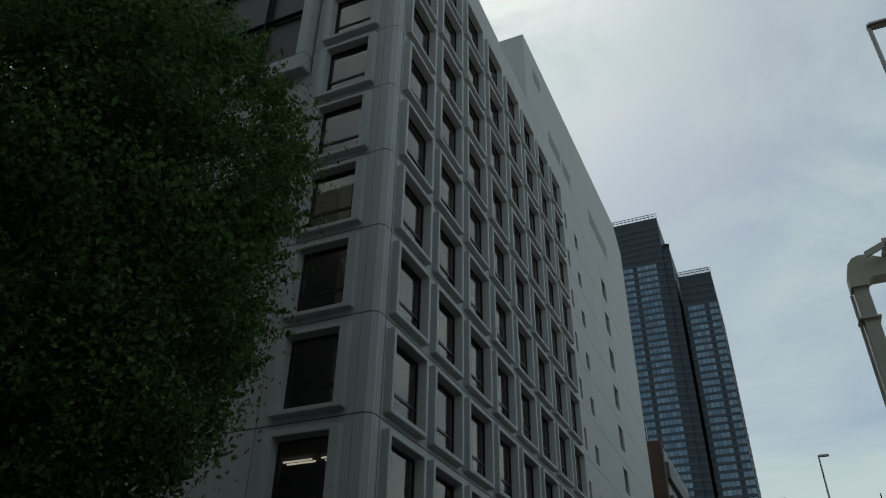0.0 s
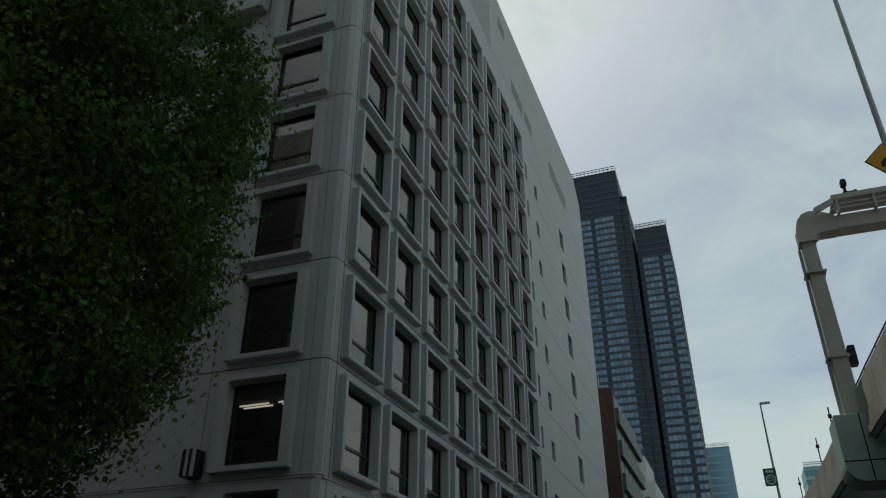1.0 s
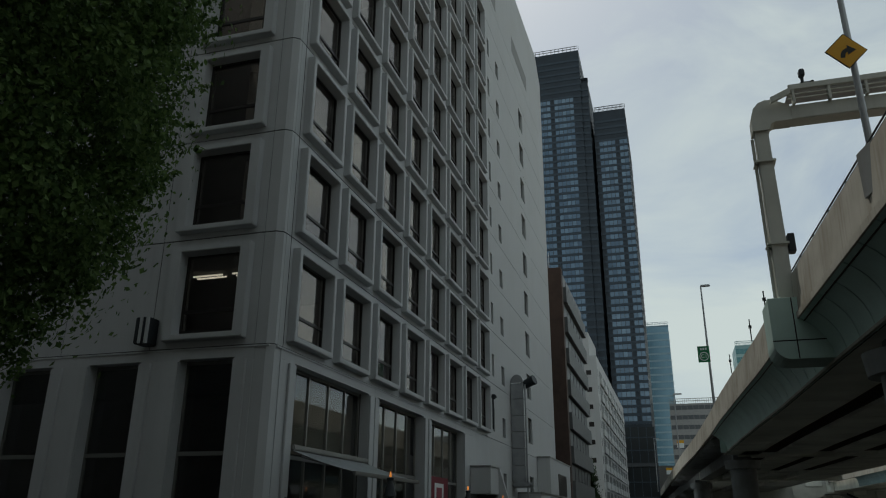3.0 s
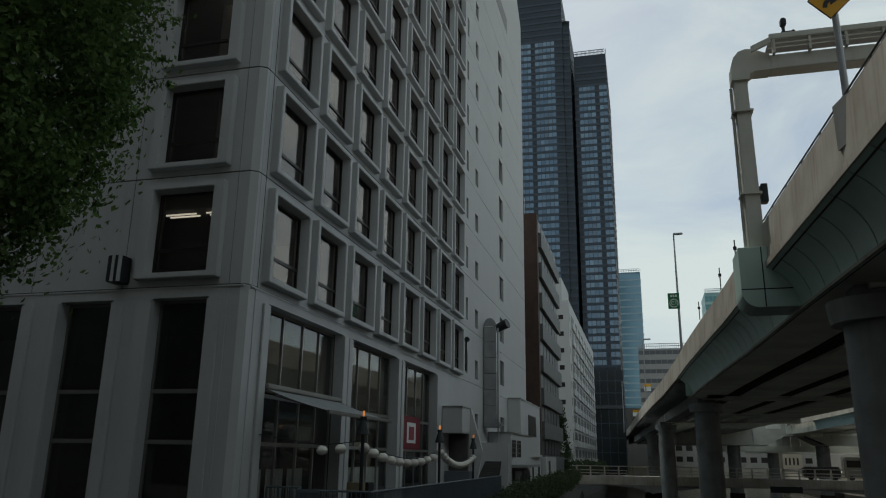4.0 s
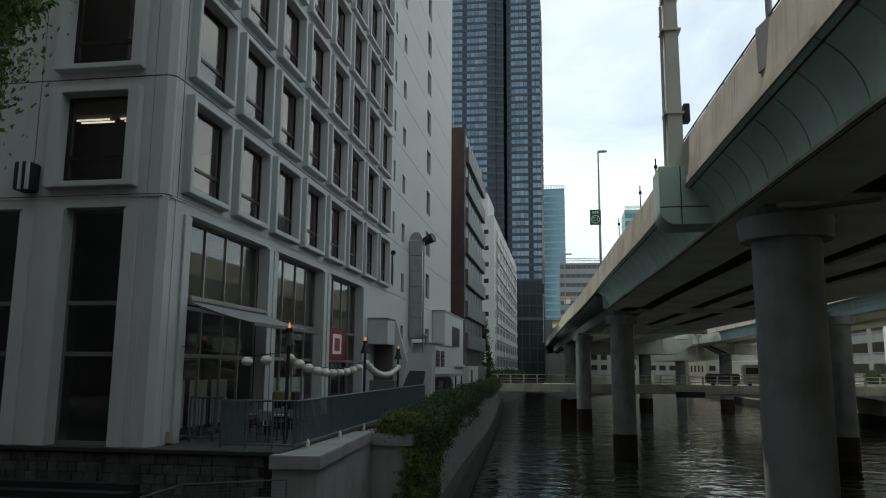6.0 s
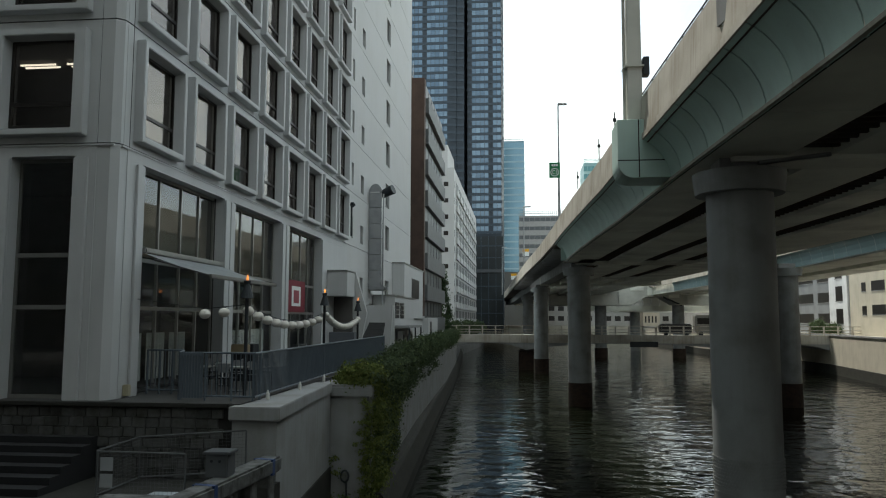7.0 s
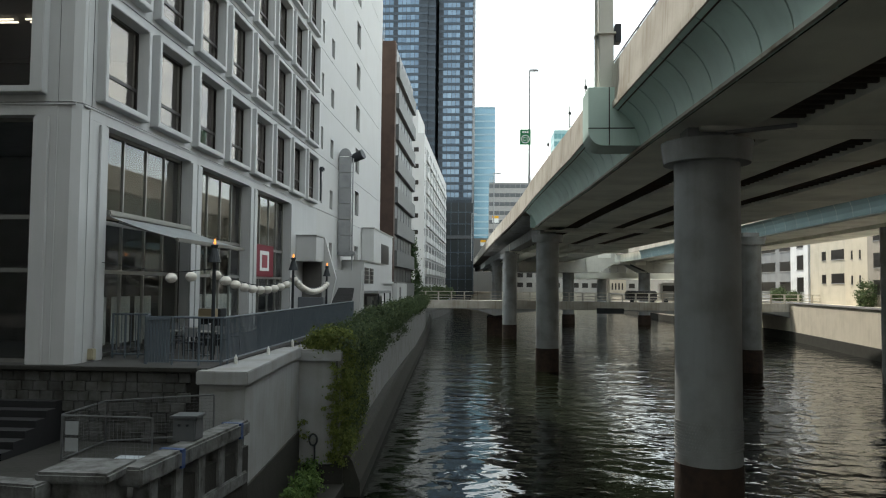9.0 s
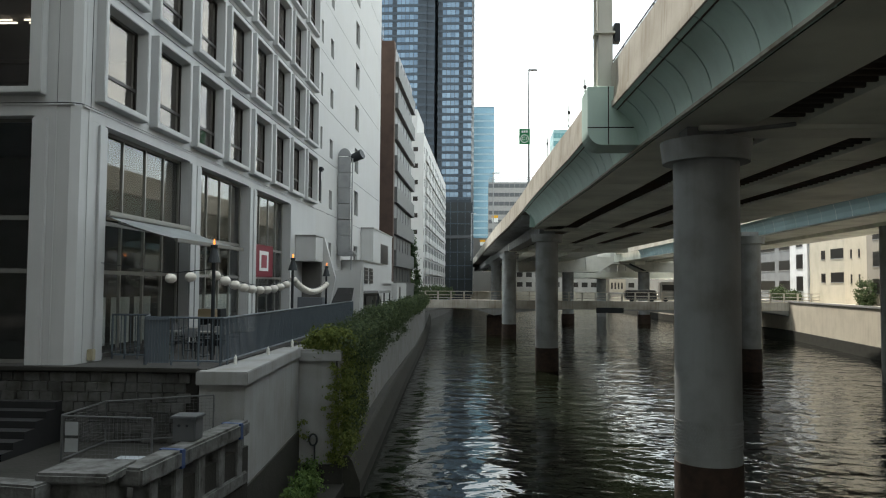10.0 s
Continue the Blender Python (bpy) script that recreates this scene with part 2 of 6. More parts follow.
def sweep(bm, path, profile, closed=True):
    """Carries a profile of (side, height) along a plan path of (x, y)."""
    pts = [Vector((x, y, 0)) for x, y in path]
    rings = []
    for i, p in enumerate(pts):
        d = (pts[min(i + 1, len(pts) - 1)] - pts[max(i - 1, 0)]).normalized()
        side = Vector((d.y, -d.x, 0))
        rings.append([bm.verts.new(p + side * s + Vector((0, 0, h))) for s, h in profile])
    n = len(profile)
    for a, b in zip(rings, rings[1:]):
        for j in range(n if closed else n - 1):
            bm.faces.new((a[j], a[(j + 1) % n], b[(j + 1) % n], b[j]))
    if closed:
        bm.faces.new(rings[0][::-1]), bm.faces.new(rings[-1])
    bmesh.ops.recalc_face_normals(bm, faces=bm.faces)
    return bm


def upright_bar(a, b, deep, y0, y1):
    """A slanting flat bar between two points of (x, z)."""
    bm = bmesh.new()
    ends = [[bm.verts.new((x, y, z)) for x, z in ((*a,), (*b,), (b[0], b[1] - deep), (a[0], a[1] - deep))] for y in (y0, y1)]
    bm.faces.new(ends[0]), bm.faces.new(ends[1][::-1])
    for i in range(4):
        bm.faces.new((ends[0][i], ends[1][i], ends[1][(i + 1) % 4], ends[0][(i + 1) % 4]))
    bmesh.ops.recalc_face_normals(bm, faces=bm.faces)
    return bm


def wall_with_holes(bm, u0, u1, z0, z1, holes, place):
    """One solid wall with oblong holes (u0, u1, z0, z1) through it; place(u0, u1, z0, z1) gives the box of a stretch."""
    us = sorted({u0, u1, *(v for h in holes for v in h[:2])})
    zs = sorted({z0, z1, *(v for h in holes for v in h[2:])})
    full = {(i, k) for i in range(len(us) - 1) for k in range(len(zs) - 1)
            if not any(h[0] - 1e-6 <= us[i] and us[i + 1] <= h[1] + 1e-6 and h[2] - 1e-6 <= zs[k] and zs[k + 1] <= h[3] + 1e-6 for h in holes)}
    made = {}

    def spot(i, k, near):
        if (i, k, near) not in made:
            x0, x1, y0, y1, _, _ = place(us[i], us[i] + 1, 0, 1)
            across = abs(x1 - x0 - 1) > 1e-6
            made[i, k, near] = bm.verts.new(((x1 if near else x0) if across else us[i], us[i] if across else (y0 if near else y1), zs[k]))
        return made[i, k, near]

    for i, k in full:
        for near in (True, False):
            bm.faces.new([spot(i + a, k + b, near) for a, b in ((0, 0), (1, 0), (1, 1), (0, 1))])
        for (di, dk), (p, q) in (((-1, 0), ((0, 0), (0, 1))), ((1, 0), ((1, 0), (1, 1))), ((0, -1), ((0, 0), (1, 0))), ((0, 1), ((0, 1), (1, 1)))):
            if (i + di, k + dk) not in full:
                bm.faces.new([spot(i + p[0], k + p[1], True), spot(i + q[0], k + q[1], True), spot(i + q[0], k + q[1], False), spot(i + p[0], k + p[1], False)])
    bmesh.ops.recalc_face_normals(bm, faces=bm.faces)
    return bm


# ---- ground, banks, water ----
WATER_Z = -5.22
bm = bmesh.new()
bmesh.ops.create_grid(bm, x_segments=8, y_segments=8, size=1500)
bmesh.ops.translate(bm, verts=bm.verts, vec=(0, 900, WATER_Z - 2.5))
setting("ground", bm, OLD_CONCRETE, "dark river bed and land reaching to the horizon", "ground")
bm = bmesh.new()
bmesh.ops.create_grid(bm, x_segments=2, y_segments=2, size=1)
bmesh.ops.scale(bm, vec=(70, 320, 1), verts=bm.verts)
bmesh.ops.translate(bm, verts=bm.verts, vec=(20, 240, WATER_Z))
setting("water", bm, WATER, "dark green rippled river water with bright glints", "water")
# left bank: quay line along the river, then the street level behind it
QUAY = ((-5.2, 26.3), (-6.2, 45), (-7.3, 75), (-8.9, 105), (-12.5, 160), (-11, 205), (-12, 262))
bm = bmesh.new()
prism(bm, [(-400, 26.3), *QUAY, (-400, 262)], WATER_Z - 2, -0.12)
setting("ground_left_bank", bm, CONCRETE, "pale grey concrete quay wall and bank along the river", "river bank")
bm = bmesh.new()
sweep(bm, ((-4.85, 26.3), (-5.6, 40), (-6.45, 56), (-7.6, 80), (-8.9, 105), (-12.5, 160)), ((-0.6, WATER_Z - 1), (0.45, WATER_Z - 1), (0.4, WATER_Z + 0.5), (0.12, WATER_Z + 1.25), (0.0, WATER_Z + 1.4), (-0.6, WATER_Z + 1.4)))
setting("trim_quay_foot", bm, TIDE, "dark wet concrete footing along the quay wall", "footing")
# right bank
RBANK = ((33, 10), (37, 45), (40.6, 79.5), (43.9, 112), (41.8, 150), (40.2, 175), (40.2, 208), (39.6, 250), (30, 258), (-70, 262))
bm = bmesh.new()
prism(bm, [*RBANK, (-70, 420), (500, 420), (500, 10)], WATER_Z - 2, 0.1)
setting("ground_right_bank", bm, surface("sunlit_quay_concrete", (0.5, 0.46, 0.38), 0.85, vary=0.1, scale=0.5, streak=0.25, dirt=(0.25, 0.22, 0.18)), "sunlit cream concrete flood wall along the river", "river bank")
bm = bmesh.new()
sweep(bm, RBANK[:8], ((-0.3, WATER_Z - 1), (0.4, WATER_Z - 1), (0.4, WATER_Z + 1.3), (-0.3, WATER_Z + 1.3)))
setting("trim_flood_wall_foot", bm, TIDE, "dark tide-stained footing of the flood wall", "footing")
bm = bmesh.new()
sweep(bm, RBANK[:8], ((-0.12, 0.1), (0.25, 0.1), (0.25, 0.32), (-0.12, 0.32)))
setting("trim_flood_wall_cap", bm, CONCRETE, "weathered grey coping on the flood wall", "coping")

# ---- white office building ----
FX, FY = -11.0, 19.28          # the street corner
BASE_TOP, STOREY = 7.03, 3.56
BAY, FIRST = 3.37, 20.07
FRAME_W, FRAME_Z0, FRAME_Z1 = 2.8, 0.2, 3.24
office = thing("office_building", (FX - 6, FY + 20, 0), "white precast office building with a grid of framed windows", "building")
HOLES = [(FIRST + i * BAY + 0.1, FIRST + i * BAY + FRAME_W - 0.1) for i in range(8)]
GRID_END = 47.0

# one storey of the river side and of the street side, shared by all storeys
def side_place(u0, u1, z0, z1):
    return (FX - 0.3, FX, u0, u1, z0, z1)


def front_place(u0, u1, z0, z1):
    return (u0, u1, FY, FY + 0.3, z0, z1)


FRONT_HOLE = (-14.5, -12.14)
z = BASE_TOP
bm = wall_with_holes(bmesh.new(), FY + 0.3, GRID_END, z + 0.02, z + STOREY - 0.02, [(a, b, z + 0.3, z + 3.14) for a, b in HOLES], side_place)
side_panel = part("wall_panel", bm, PRECAST, office)
bm = bmesh.new()
wall_with_holes(bm, -15.26, -11.62, z + 0.02, z + STOREY - 0.02, [(*FRONT_HOLE, z + 0.3, z + 3.14)], front_place)
corner_panel = part("wall_panel", bm, PRECAST, office)
blank_panels = [part("wall_panel", boxes((u0, u1, FY, FY + 0.3, z + 0.02, z + STOREY - 0.02)), PRECAST, office) for u0, u1 in ((-18.6, -15.29), (-21.94, -18.63), (-30, -21.97))]
# the corner post with its splayed edge
bm = prism(bmesh.new(), [(-11.6, FY + 0.28), (-11.6, FY), (-11.22, FY - 0.0), (-11.02, FY + 0.16), (-11.0, FY + 0.5), (-11.28, FY + 0.5), (-11.28, FY + 0.28)], z + 0.02, z + STOREY - 0.02)
corner_post = part("corner_post", bm, PRECAST, office)


def window_frame(place, fw):
    """A projecting precast frame round an opening: thin cheeks, a flat hood and a deep sloped sill. place(u, out, z) gives a point."""
    bm = bmesh.new()
    w, z0, z1 = FRAME_W, FRAME_Z0, FRAME_Z1
    outer_back = [(0, 0, z0), (w, 0, z0), (w, 0, z1), (0, 0, z1)]
    outer_front = [(0, 0.275, z0 + 0.02), (w, 0.275, z0 + 0.02), (w, 0.275, z1), (0, 0.275, z1)]
    inner_front = [(fw, 0.275, z0 + 0.19), (w - fw, 0.275, z0 + 0.19), (w - fw, 0.275, z1 - 0.18), (fw, 0.275, z1 - 0.18)]
    inner_back = [(fw + 0.07, -0.14, z0 + 0.3), (w - fw - 0.07, -0.14, z0 + 0.3), (w - fw - 0.07, -0.14, z1 - 0.26), (fw + 0.07, -0.14, z1 - 0.26)]
    rings = [[bm.verts.new(place(*p)) for p in ring] for ring in (outer_back, outer_front, inner_front, inner_back)]
    for a, b in zip(rings, rings[1:]):
        for i in range(4):
            bm.faces.new((a[i], a[(i + 1) % 4], b[(i + 1) % 4], b[i]))
    bmesh.ops.recalc_face_normals(bm, faces=bm.faces)
    edges = [e for e in bm.edges if not e.is_boundary]
    bmesh.ops.bevel(bm, geom=edges, offset=0.018, segments=2, affect="EDGES")
    return bm


def bar(place, u0, u1, o0, o1, z0, z1):
    a, b = Vector(place(u0, o0, z0)), Vector(place(u1, o1, z1))
    return (min(a.x, b.x), max(a.x, b.x), min(a.y, b.y), max(a.y, b.y), a.z, b.z)


def framed_window(parent, place, fw=0.19):
    """frame > sash > pane, transom"""
    frame_ob = part("window", window_frame(place, fw), PRECAST, parent, "white projecting window frame with deep sill")
    a, b, lo, hi = fw + 0.06, FRAME_W - fw - 0.06, FRAME_Z0 + 0.29, FRAME_Z1 - 0.25
    cut = lo + 0.62
    bm = bmesh.new()
    for d in ((a, a + 0.07, lo, hi), (b - 0.07, b, lo, hi), (a + 0.07, b - 0.07, lo, lo + 0.07), (a + 0.07, b - 0.07, hi - 0.07, hi), (a + 0.07, b - 0.07, cut, cut + 0.1)):
        box(bm, *bar(place, d[0], d[1], -0.13, -0.05, d[2], d[3]))
    part("sash", bm, SASH, frame_ob, "dark bronze sash with a low transom")
    for z0, z1 in ((lo + 0.07, cut), (cut + 0.1, hi - 0.07)):
        bm = bmesh.new()
        box(bm, *bar(place, a + 0.07, b - 0.07, -0.095, -0.085, z0, z1))
        part("pane", bm, COATED, frame_ob).visible_shadow = False
    return frame_ob


def side_spot(u, out, zz):
    return (FX + out, FIRST + u, BASE_TOP + zz)


def front_spot(u, out, zz):
    return (-14.72 + u, FY - out, BASE_TOP + zz)


w_side = framed_window(office, side_spot)
w_front = framed_window(office, front_spot, 0.34)
FLOORS = 9
for k in range(FLOORS):
    up = Matrix.Translation((0, 0, k * STOREY))
    if k:
        for o in (side_panel, corner_panel, corner_post) + (tuple(blank_panels) if k < 5 else ()):
            piece("corner_post" if o is corner_post else "wall_panel", o.data, up, office)
        copy_thing(w_front, up)
    for i in range(8):
        if k or i:
            copy_thing(w_side, Matrix.Translation((0, i * BAY, k * STOREY)))
ROOF = BASE_TOP + FLOORS * STOREY
for k, x, w in ((1, -13.05, 0.12), (1, -12.75, 0.1), (2, -13.25, 0.3), (2, -12.8, 0.12), (3, -13.5, 0.5), (3, -12.9, 0.14), (4, -13.1, 0.2)):
    z = BASE_TOP + k * STOREY
    part("curtain", boxes((x, x + w, FY + 0.75, FY + 0.78, z + 0.5, z + 3.0)), BLIND_PALE, office, "pale curtain strip behind the office glass")
bm = boxes((FX - 0.02, FX + 0.045, FY + 0.2, GRID_END, BASE_TOP - 0.07, BASE_TOP - 0.02), (-30, FX - 0.1, FY - 0.045, FY + 0.02, BASE_TOP - 0.07, BASE_TOP - 0.02))
part("string_course", bm, PRECAST, office, "thin projecting white band over the ground storey")
# parapet over the grid
bm = boxes((FX - 0.3, FX, FY + 0.3, GRID_END, ROOF + 0.012, ROOF + 2.7), (-30, FX - 0.3, FY, FY + 0.3, ROOF + 0.012, ROOF + 2.7), (FX - 0.3, FX, FY, FY + 0.3, ROOF + 0.012, ROOF + 2.7))
part("parapet", bm, PRECAST, office)
bm = boxes((-30, FX - 0.3, FY + 0.3, 74.6, ROOF + 0.2, ROOF + 0.6))
part("roof", bm, CONCRETE, office)
# rooms: slabs and an inner wall, the dimness behind the glass put into their colour
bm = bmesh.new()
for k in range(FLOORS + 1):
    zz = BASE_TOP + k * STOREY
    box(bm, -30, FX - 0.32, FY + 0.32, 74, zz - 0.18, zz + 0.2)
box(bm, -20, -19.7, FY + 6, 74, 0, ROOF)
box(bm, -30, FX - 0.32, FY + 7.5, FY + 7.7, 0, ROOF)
part("interior", bm, INSIDE, office, "office floors behind the glass, their dimness put into the colour")
# backing in the joints
bm = boxes((FX - 0.29, FX - 0.02, FY + 0.31, GRID_END, 0.2, 0.21))
for k in range(FLOORS + 1):
    zz = BASE_TOP + k * STOREY
    box(bm, FX - 0.28, FX - 0.045, FY + 0.52, GRID_END, zz - 0.021, zz + 0.021)
    box(bm, -30, -11.25, FY + 0.045, FY + 0.28, zz - 0.021, zz + 0.021)
for x in (-15.275, -18.615, -21.955, -11.61):
    box(bm, x - 0.016, x + 0.016, FY + 0.02, FY + 0.28, BASE_TOP, ROOF)
box(bm, FX - 0.01, FX + 0.004, 19.87, 19.9, BASE_TOP, ROOF)
part("joint_filler", bm, JOINT, office)
# street side above: a deep loggia with a heavy ledge
bm = boxes((-30, -15.9, FY + 0.3, FY + 0.6, 27.5, ROOF), bevel=0)
part("loggia_back", bm, SASH, office, "dark recessed glazing of the upper loggia")
bm = boxes((-30, -15.35, FY - 0.55, FY + 0.3, 27.0, 27.95), (-15.9, -15.35, FY - 0.55, FY + 0.3, 27.95, ROOF), bevel=0.03)
part("loggia_ledge", bm, PRECAST, office, "heavy white loggia surround")
# near-black boxes under the ledge imitate the shade of recesses
bm = bmesh.new()
for i in range(6):
    box(bm, -17.6 - i * 1.7, -16.6 - i * 1.7, FY - 0.4, FY - 0.1, 26.88, 27.0)
part("ledge_shade_box", bm, JOINT, office)
bm = boxes((-30, -15.29, FY, FY + 0.3, 24.85, 27.0))
part("wall_panel", bm, PRECAST, office)

# white service wing with small windows
WING0, WING1, WING_TOP = GRID_END + 0.02, 74.9, ROOF + 2.7
for k in range(11):
    bm = bmesh.new()
    z0 = (0.0 if k == 0 else BASE_TOP + (k - 1) * STOREY) + 0.015
    z1 = BASE_TOP + k * STOREY - 0.015
    holes = []
    if k:
        holes = [(48.0, 48.6, z0 + 0.5, z0 + 2.0), (50.9, 51.9, z0 + 0.4, z0 + 1.7), (60.6, 62.4, z0 + 0.9, z0 + 2.9)] if k < 10 else []
    else:
        holes = [(50.9, 51.9, 3.85, 5.1), (60.6, 62.4, 3.6, 5.4)]
    wall_with_holes(bm, WING0, WING1, z0, min(z1, WING_TOP), holes, side_place)
    part("service_wing_panel", bm, PLASTER, office, "plain white painted wall panel")
bm = boxes((-24, FX - 0.31, WING1 - 0.3, WING1, 0, WING_TOP))
part("service_wing_end", bm, PLASTER, office)
# the taller head of the wing, with a sloped far shoulder
bm = bmesh.new()
outline = [(39.3, ROOF + 2.72), (WING1, ROOF + 2.72), (WING1, 49.4), (72.2, 51.6), (39.3, 49.0)]
ends = [[bm.verts.new((x, y, zz)) for y, zz in outline] for x in (FX, FX - 9)]
bm.faces.new(ends[0]), bm.faces.new(ends[1][::-1])
for i in range(5):
    bm.faces.new((ends[0][i], ends[1][i], ends[1][(i + 1) % 5], ends[0][(i + 1) % 5]))
bmesh.ops.recalc_face_normals(bm, faces=bm.faces)
part("roof_head", bm, PLASTER, office, "tall white roof block over the service wing")
for u0, u1, z0, z1 in ((41.6, 43.4, 46.2, 47.4), (45.0, 48.3, 42.3, 43.6), (49.0, 51.4, 42.3, 43.6), (58.2, 65.5, 43.0, 44.6)):
    part("louvre", boxes((FX - 0.05, FX + 0.012, u0, u1, z0, z1)), LOUVRE, office, "grey louvre panel")
bm = bmesh.new()
for k in range(14):
    zz = BASE_TOP + k * STOREY
    if zz < WING_TOP:
        box(bm, FX - 0.28, FX - 0.04, WING0, WING1, zz - 0.016, zz + 0.016)
part("joint_filler", bm, JOINT, office)
bm = boxes((FX - 0.24, FX - 0.2, WING0 + 0.6, 63, 0.5, ROOF))
part("dark_glazing", bm, SASH, office)
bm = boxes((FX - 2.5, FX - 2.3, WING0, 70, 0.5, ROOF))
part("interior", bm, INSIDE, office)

# ground storey of the river side: deep piers and tall glazing
bm = bmesh.new()
LOWS = [(20.68, 26.81), (27.73, 33.61), (34.61, 40.67)]
def base_side(u0, u1, z0, z1):
    return (FX - 0.45, FX + 0.02, u0, u1, z0, z1)
box(bm, *base_side(FY + 0.5, GRID_END, 6.68, BASE_TOP - 0.012))
part("lintel", bm, PRECAST, office, "white precast lintel of the ground storey")
for u0, u1 in ((FY + 0.5, 20.68), (26.81, 27.73), (33.61, 34.61), (40.67, GRID_END)):
    part("pier", boxes(base_side(u0, u1, 0, 6.678)), PRECAST, office)
for a, b in LOWS:
    for u0, u1 in ((a - 0.42, a), (b, b + 0.42)):
        part("pier_cheek", boxes((FX + 0.02, FX + 0.1, u0, u1, 0, 6.62), bevel=0.015), PRECAST, office)
def shop_glazing(place, a, b, mullions, metal, label, glass):
    """shop_window (its outer frame) > mullion, transom, pane; place(u0, u1, d0, d1, z0, z1) gives a box."""
    bm = bmesh.new()
    for d in ((a, a + 0.07, 0.0, 6.68), (b - 0.07, b, 0.0, 6.68), (a + 0.07, b - 0.07, 6.58, 6.68), (a + 0.07, b - 0.07, 0.0, 0.1)):
        box(bm, *place(d[0], d[1], -0.44, -0.36, d[2], d[3]))
    win = part("shop_window", bm, metal, office, label)
    for u in mullions:
        part("mullion", boxes(place(u - 0.035, u + 0.035, -0.44, -0.35, 0.1, 6.58)), metal, win)
    for zz in (2.5, 3.95):
        part("transom", boxes(place(a + 0.07, b - 0.07, -0.435, -0.345, zz - 0.06, zz + 0.06)), metal, win)
    for z0, z1 in ((0.1, 2.44), (2.56, 3.89), (4.01, 6.58)):
        part("pane", boxes(place(a + 0.07, b - 0.07, -0.405, -0.395, z0, z1)), glass, win).visible_shadow = False


for a, b in LOWS:
    shop_glazing(lambda u0, u1, d0, d1, z0, z1: (FX + d0, FX + d1, u0, u1, z0, z1), a, b, [a + (b - a) * i / 4 for i in (0.2, 1.2, 2.2, 3.1)], ALUMINIUM, "tall aluminium-framed restaurant glazing", GLASS)
    part("roller_blind", boxes((FX - 0.62, FX - 0.6, a + 0.1, b - 0.1, 4.1, 6.6)), BLIND, office, "brown roller blind behind the upper panes")
# ground storey of the street side
bm = bmesh.new()
def base_front(u0, u1, z0, z1):
    return (u0, u1, FY - 0.02, FY + 0.45, z0, z1)
FRONTS = [(-14.1, -12.22), (-17.4, -15.5), (-20.7, -18.8), (-24.0, -22.1), (-27.3, -25.4)]
box(bm, *base_front(-30, -11.6, 6.68, BASE_TOP - 0.012))
part("lintel", bm, PRECAST, office)
stops = [-30, *(v for pair in reversed(FRONTS) for v in pair), -11.6]
for u0, u1 in zip(stops[::2], stops[1::2]):
    part("pier", boxes(base_front(u0, u1, 0, 6.678)), PRECAST, office)
for a, b in FRONTS:
    for u0, u1 in ((a - 0.52, a), (b, b + 0.42)):
        part("pier_cheek", boxes((u0, u1, FY - 0.12, FY - 0.02, 0, 6.62), bevel=0.015), PRECAST, office)
bm = bmesh.new()
prism(bm, [(-11.6, FY + 0.5), (-11.6, FY), (-11.22, FY), (-11.02, FY + 0.16), (-11.0, FY + 0.5)], 0, BASE_TOP - 0.012)
part("corner_post", bm, PRECAST, office)
for a, b in FRONTS:
    shop_glazing(lambda u0, u1, d0, d1, z0, z1: (u0, u1, FY - d1, FY - d0, z0, z1), a, b, [], GREY_SASH, "grey-framed ground-storey glazing", GLASS)

# ---- expressway over the river ----
DECK_BOTTOM, DECK_TOP, RAIL_TOP = 7.18, 8.78, 10.4
EDGE = [(6.3, -30), (6.25, 0), (6.05, 13), (5.8, 18.5), (5.45, 26.2), (5.05, 38), (4.68, 45), (4.15, 56.5), (3.9, 65), (3.1, 83.4), (1.75, 107), (0.1, 143), (-3, 213), (-6, 260)]


def along(path, step):
    """Even points along a plan path."""
    pts, out, carry = [Vector((*p, 0)) for p in path], [], 0.0
    for a, b in zip(pts, pts[1:]):
        d = (b - a).length
        s = carry
        while s < d:
            q = a.lerp(b, s / d)
            out.append((q.x, q.y))
            s += step
        carry = s - d
    return out


deck = thing("expressway", (14, 60, DECK_BOTTOM), "grey-green elevated expressway on round piers over the river", "elevated road")
smooth_edge = along(EDGE, 4.0)
bm = bmesh.new()
sweep(bm, smooth_edge, ((-0.8, DECK_TOP - 0.2), (19.0, DECK_TOP - 0.2), (19.0, DECK_TOP + 0.1), (-0.8, DECK_TOP + 0.1)))
part("road_slab", bm, SLAB, deck, "dark underside of the road slab, soot and shade in one colour")
near_edge, far_edge = [q for q in smooth_edge if q[1] < 66], [q for q in smooth_edge if q[1] > 61.5]
for run, s0 in ((near_edge, 0.03), (far_edge, 1.15)):
    bm = sweep(bmesh.new(), run, ((s0, DECK_BOTTOM), (2.55, DECK_BOTTOM), (2.55, DECK_TOP - 0.2), (s0, DECK_TOP - 0.2)))
    part("box_girder", bm, SOFFIT if s0 < 1 else CONCRETE, deck, "pale painted steel box girder" if s0 < 1 else "grey weathered girder beyond the cladding")
for s0, s1 in ((3.85, 6.5), (7.8, 9.6), (11.1, 15.6)):
    bm = bmesh.new()
    sweep(bm, smooth_edge, ((s0 + 0.0, DECK_BOTTOM), (s1, DECK_BOTTOM), (s1, DECK_TOP - 0.2), (s0, DECK_TOP - 0.2)))
    part("box_girder", bm, SOFFIT, deck, "pale painted steel box girder")
bm = bmesh.new()
for q in along(EDGE, 5.0):
    box(bm, q[0] + 2.55, q[0] + 11.1, q[1] - 0.1, q[1] + 0.1, DECK_BOTTOM + 0.5, DECK_BOTTOM + 1.3)
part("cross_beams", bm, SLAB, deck)
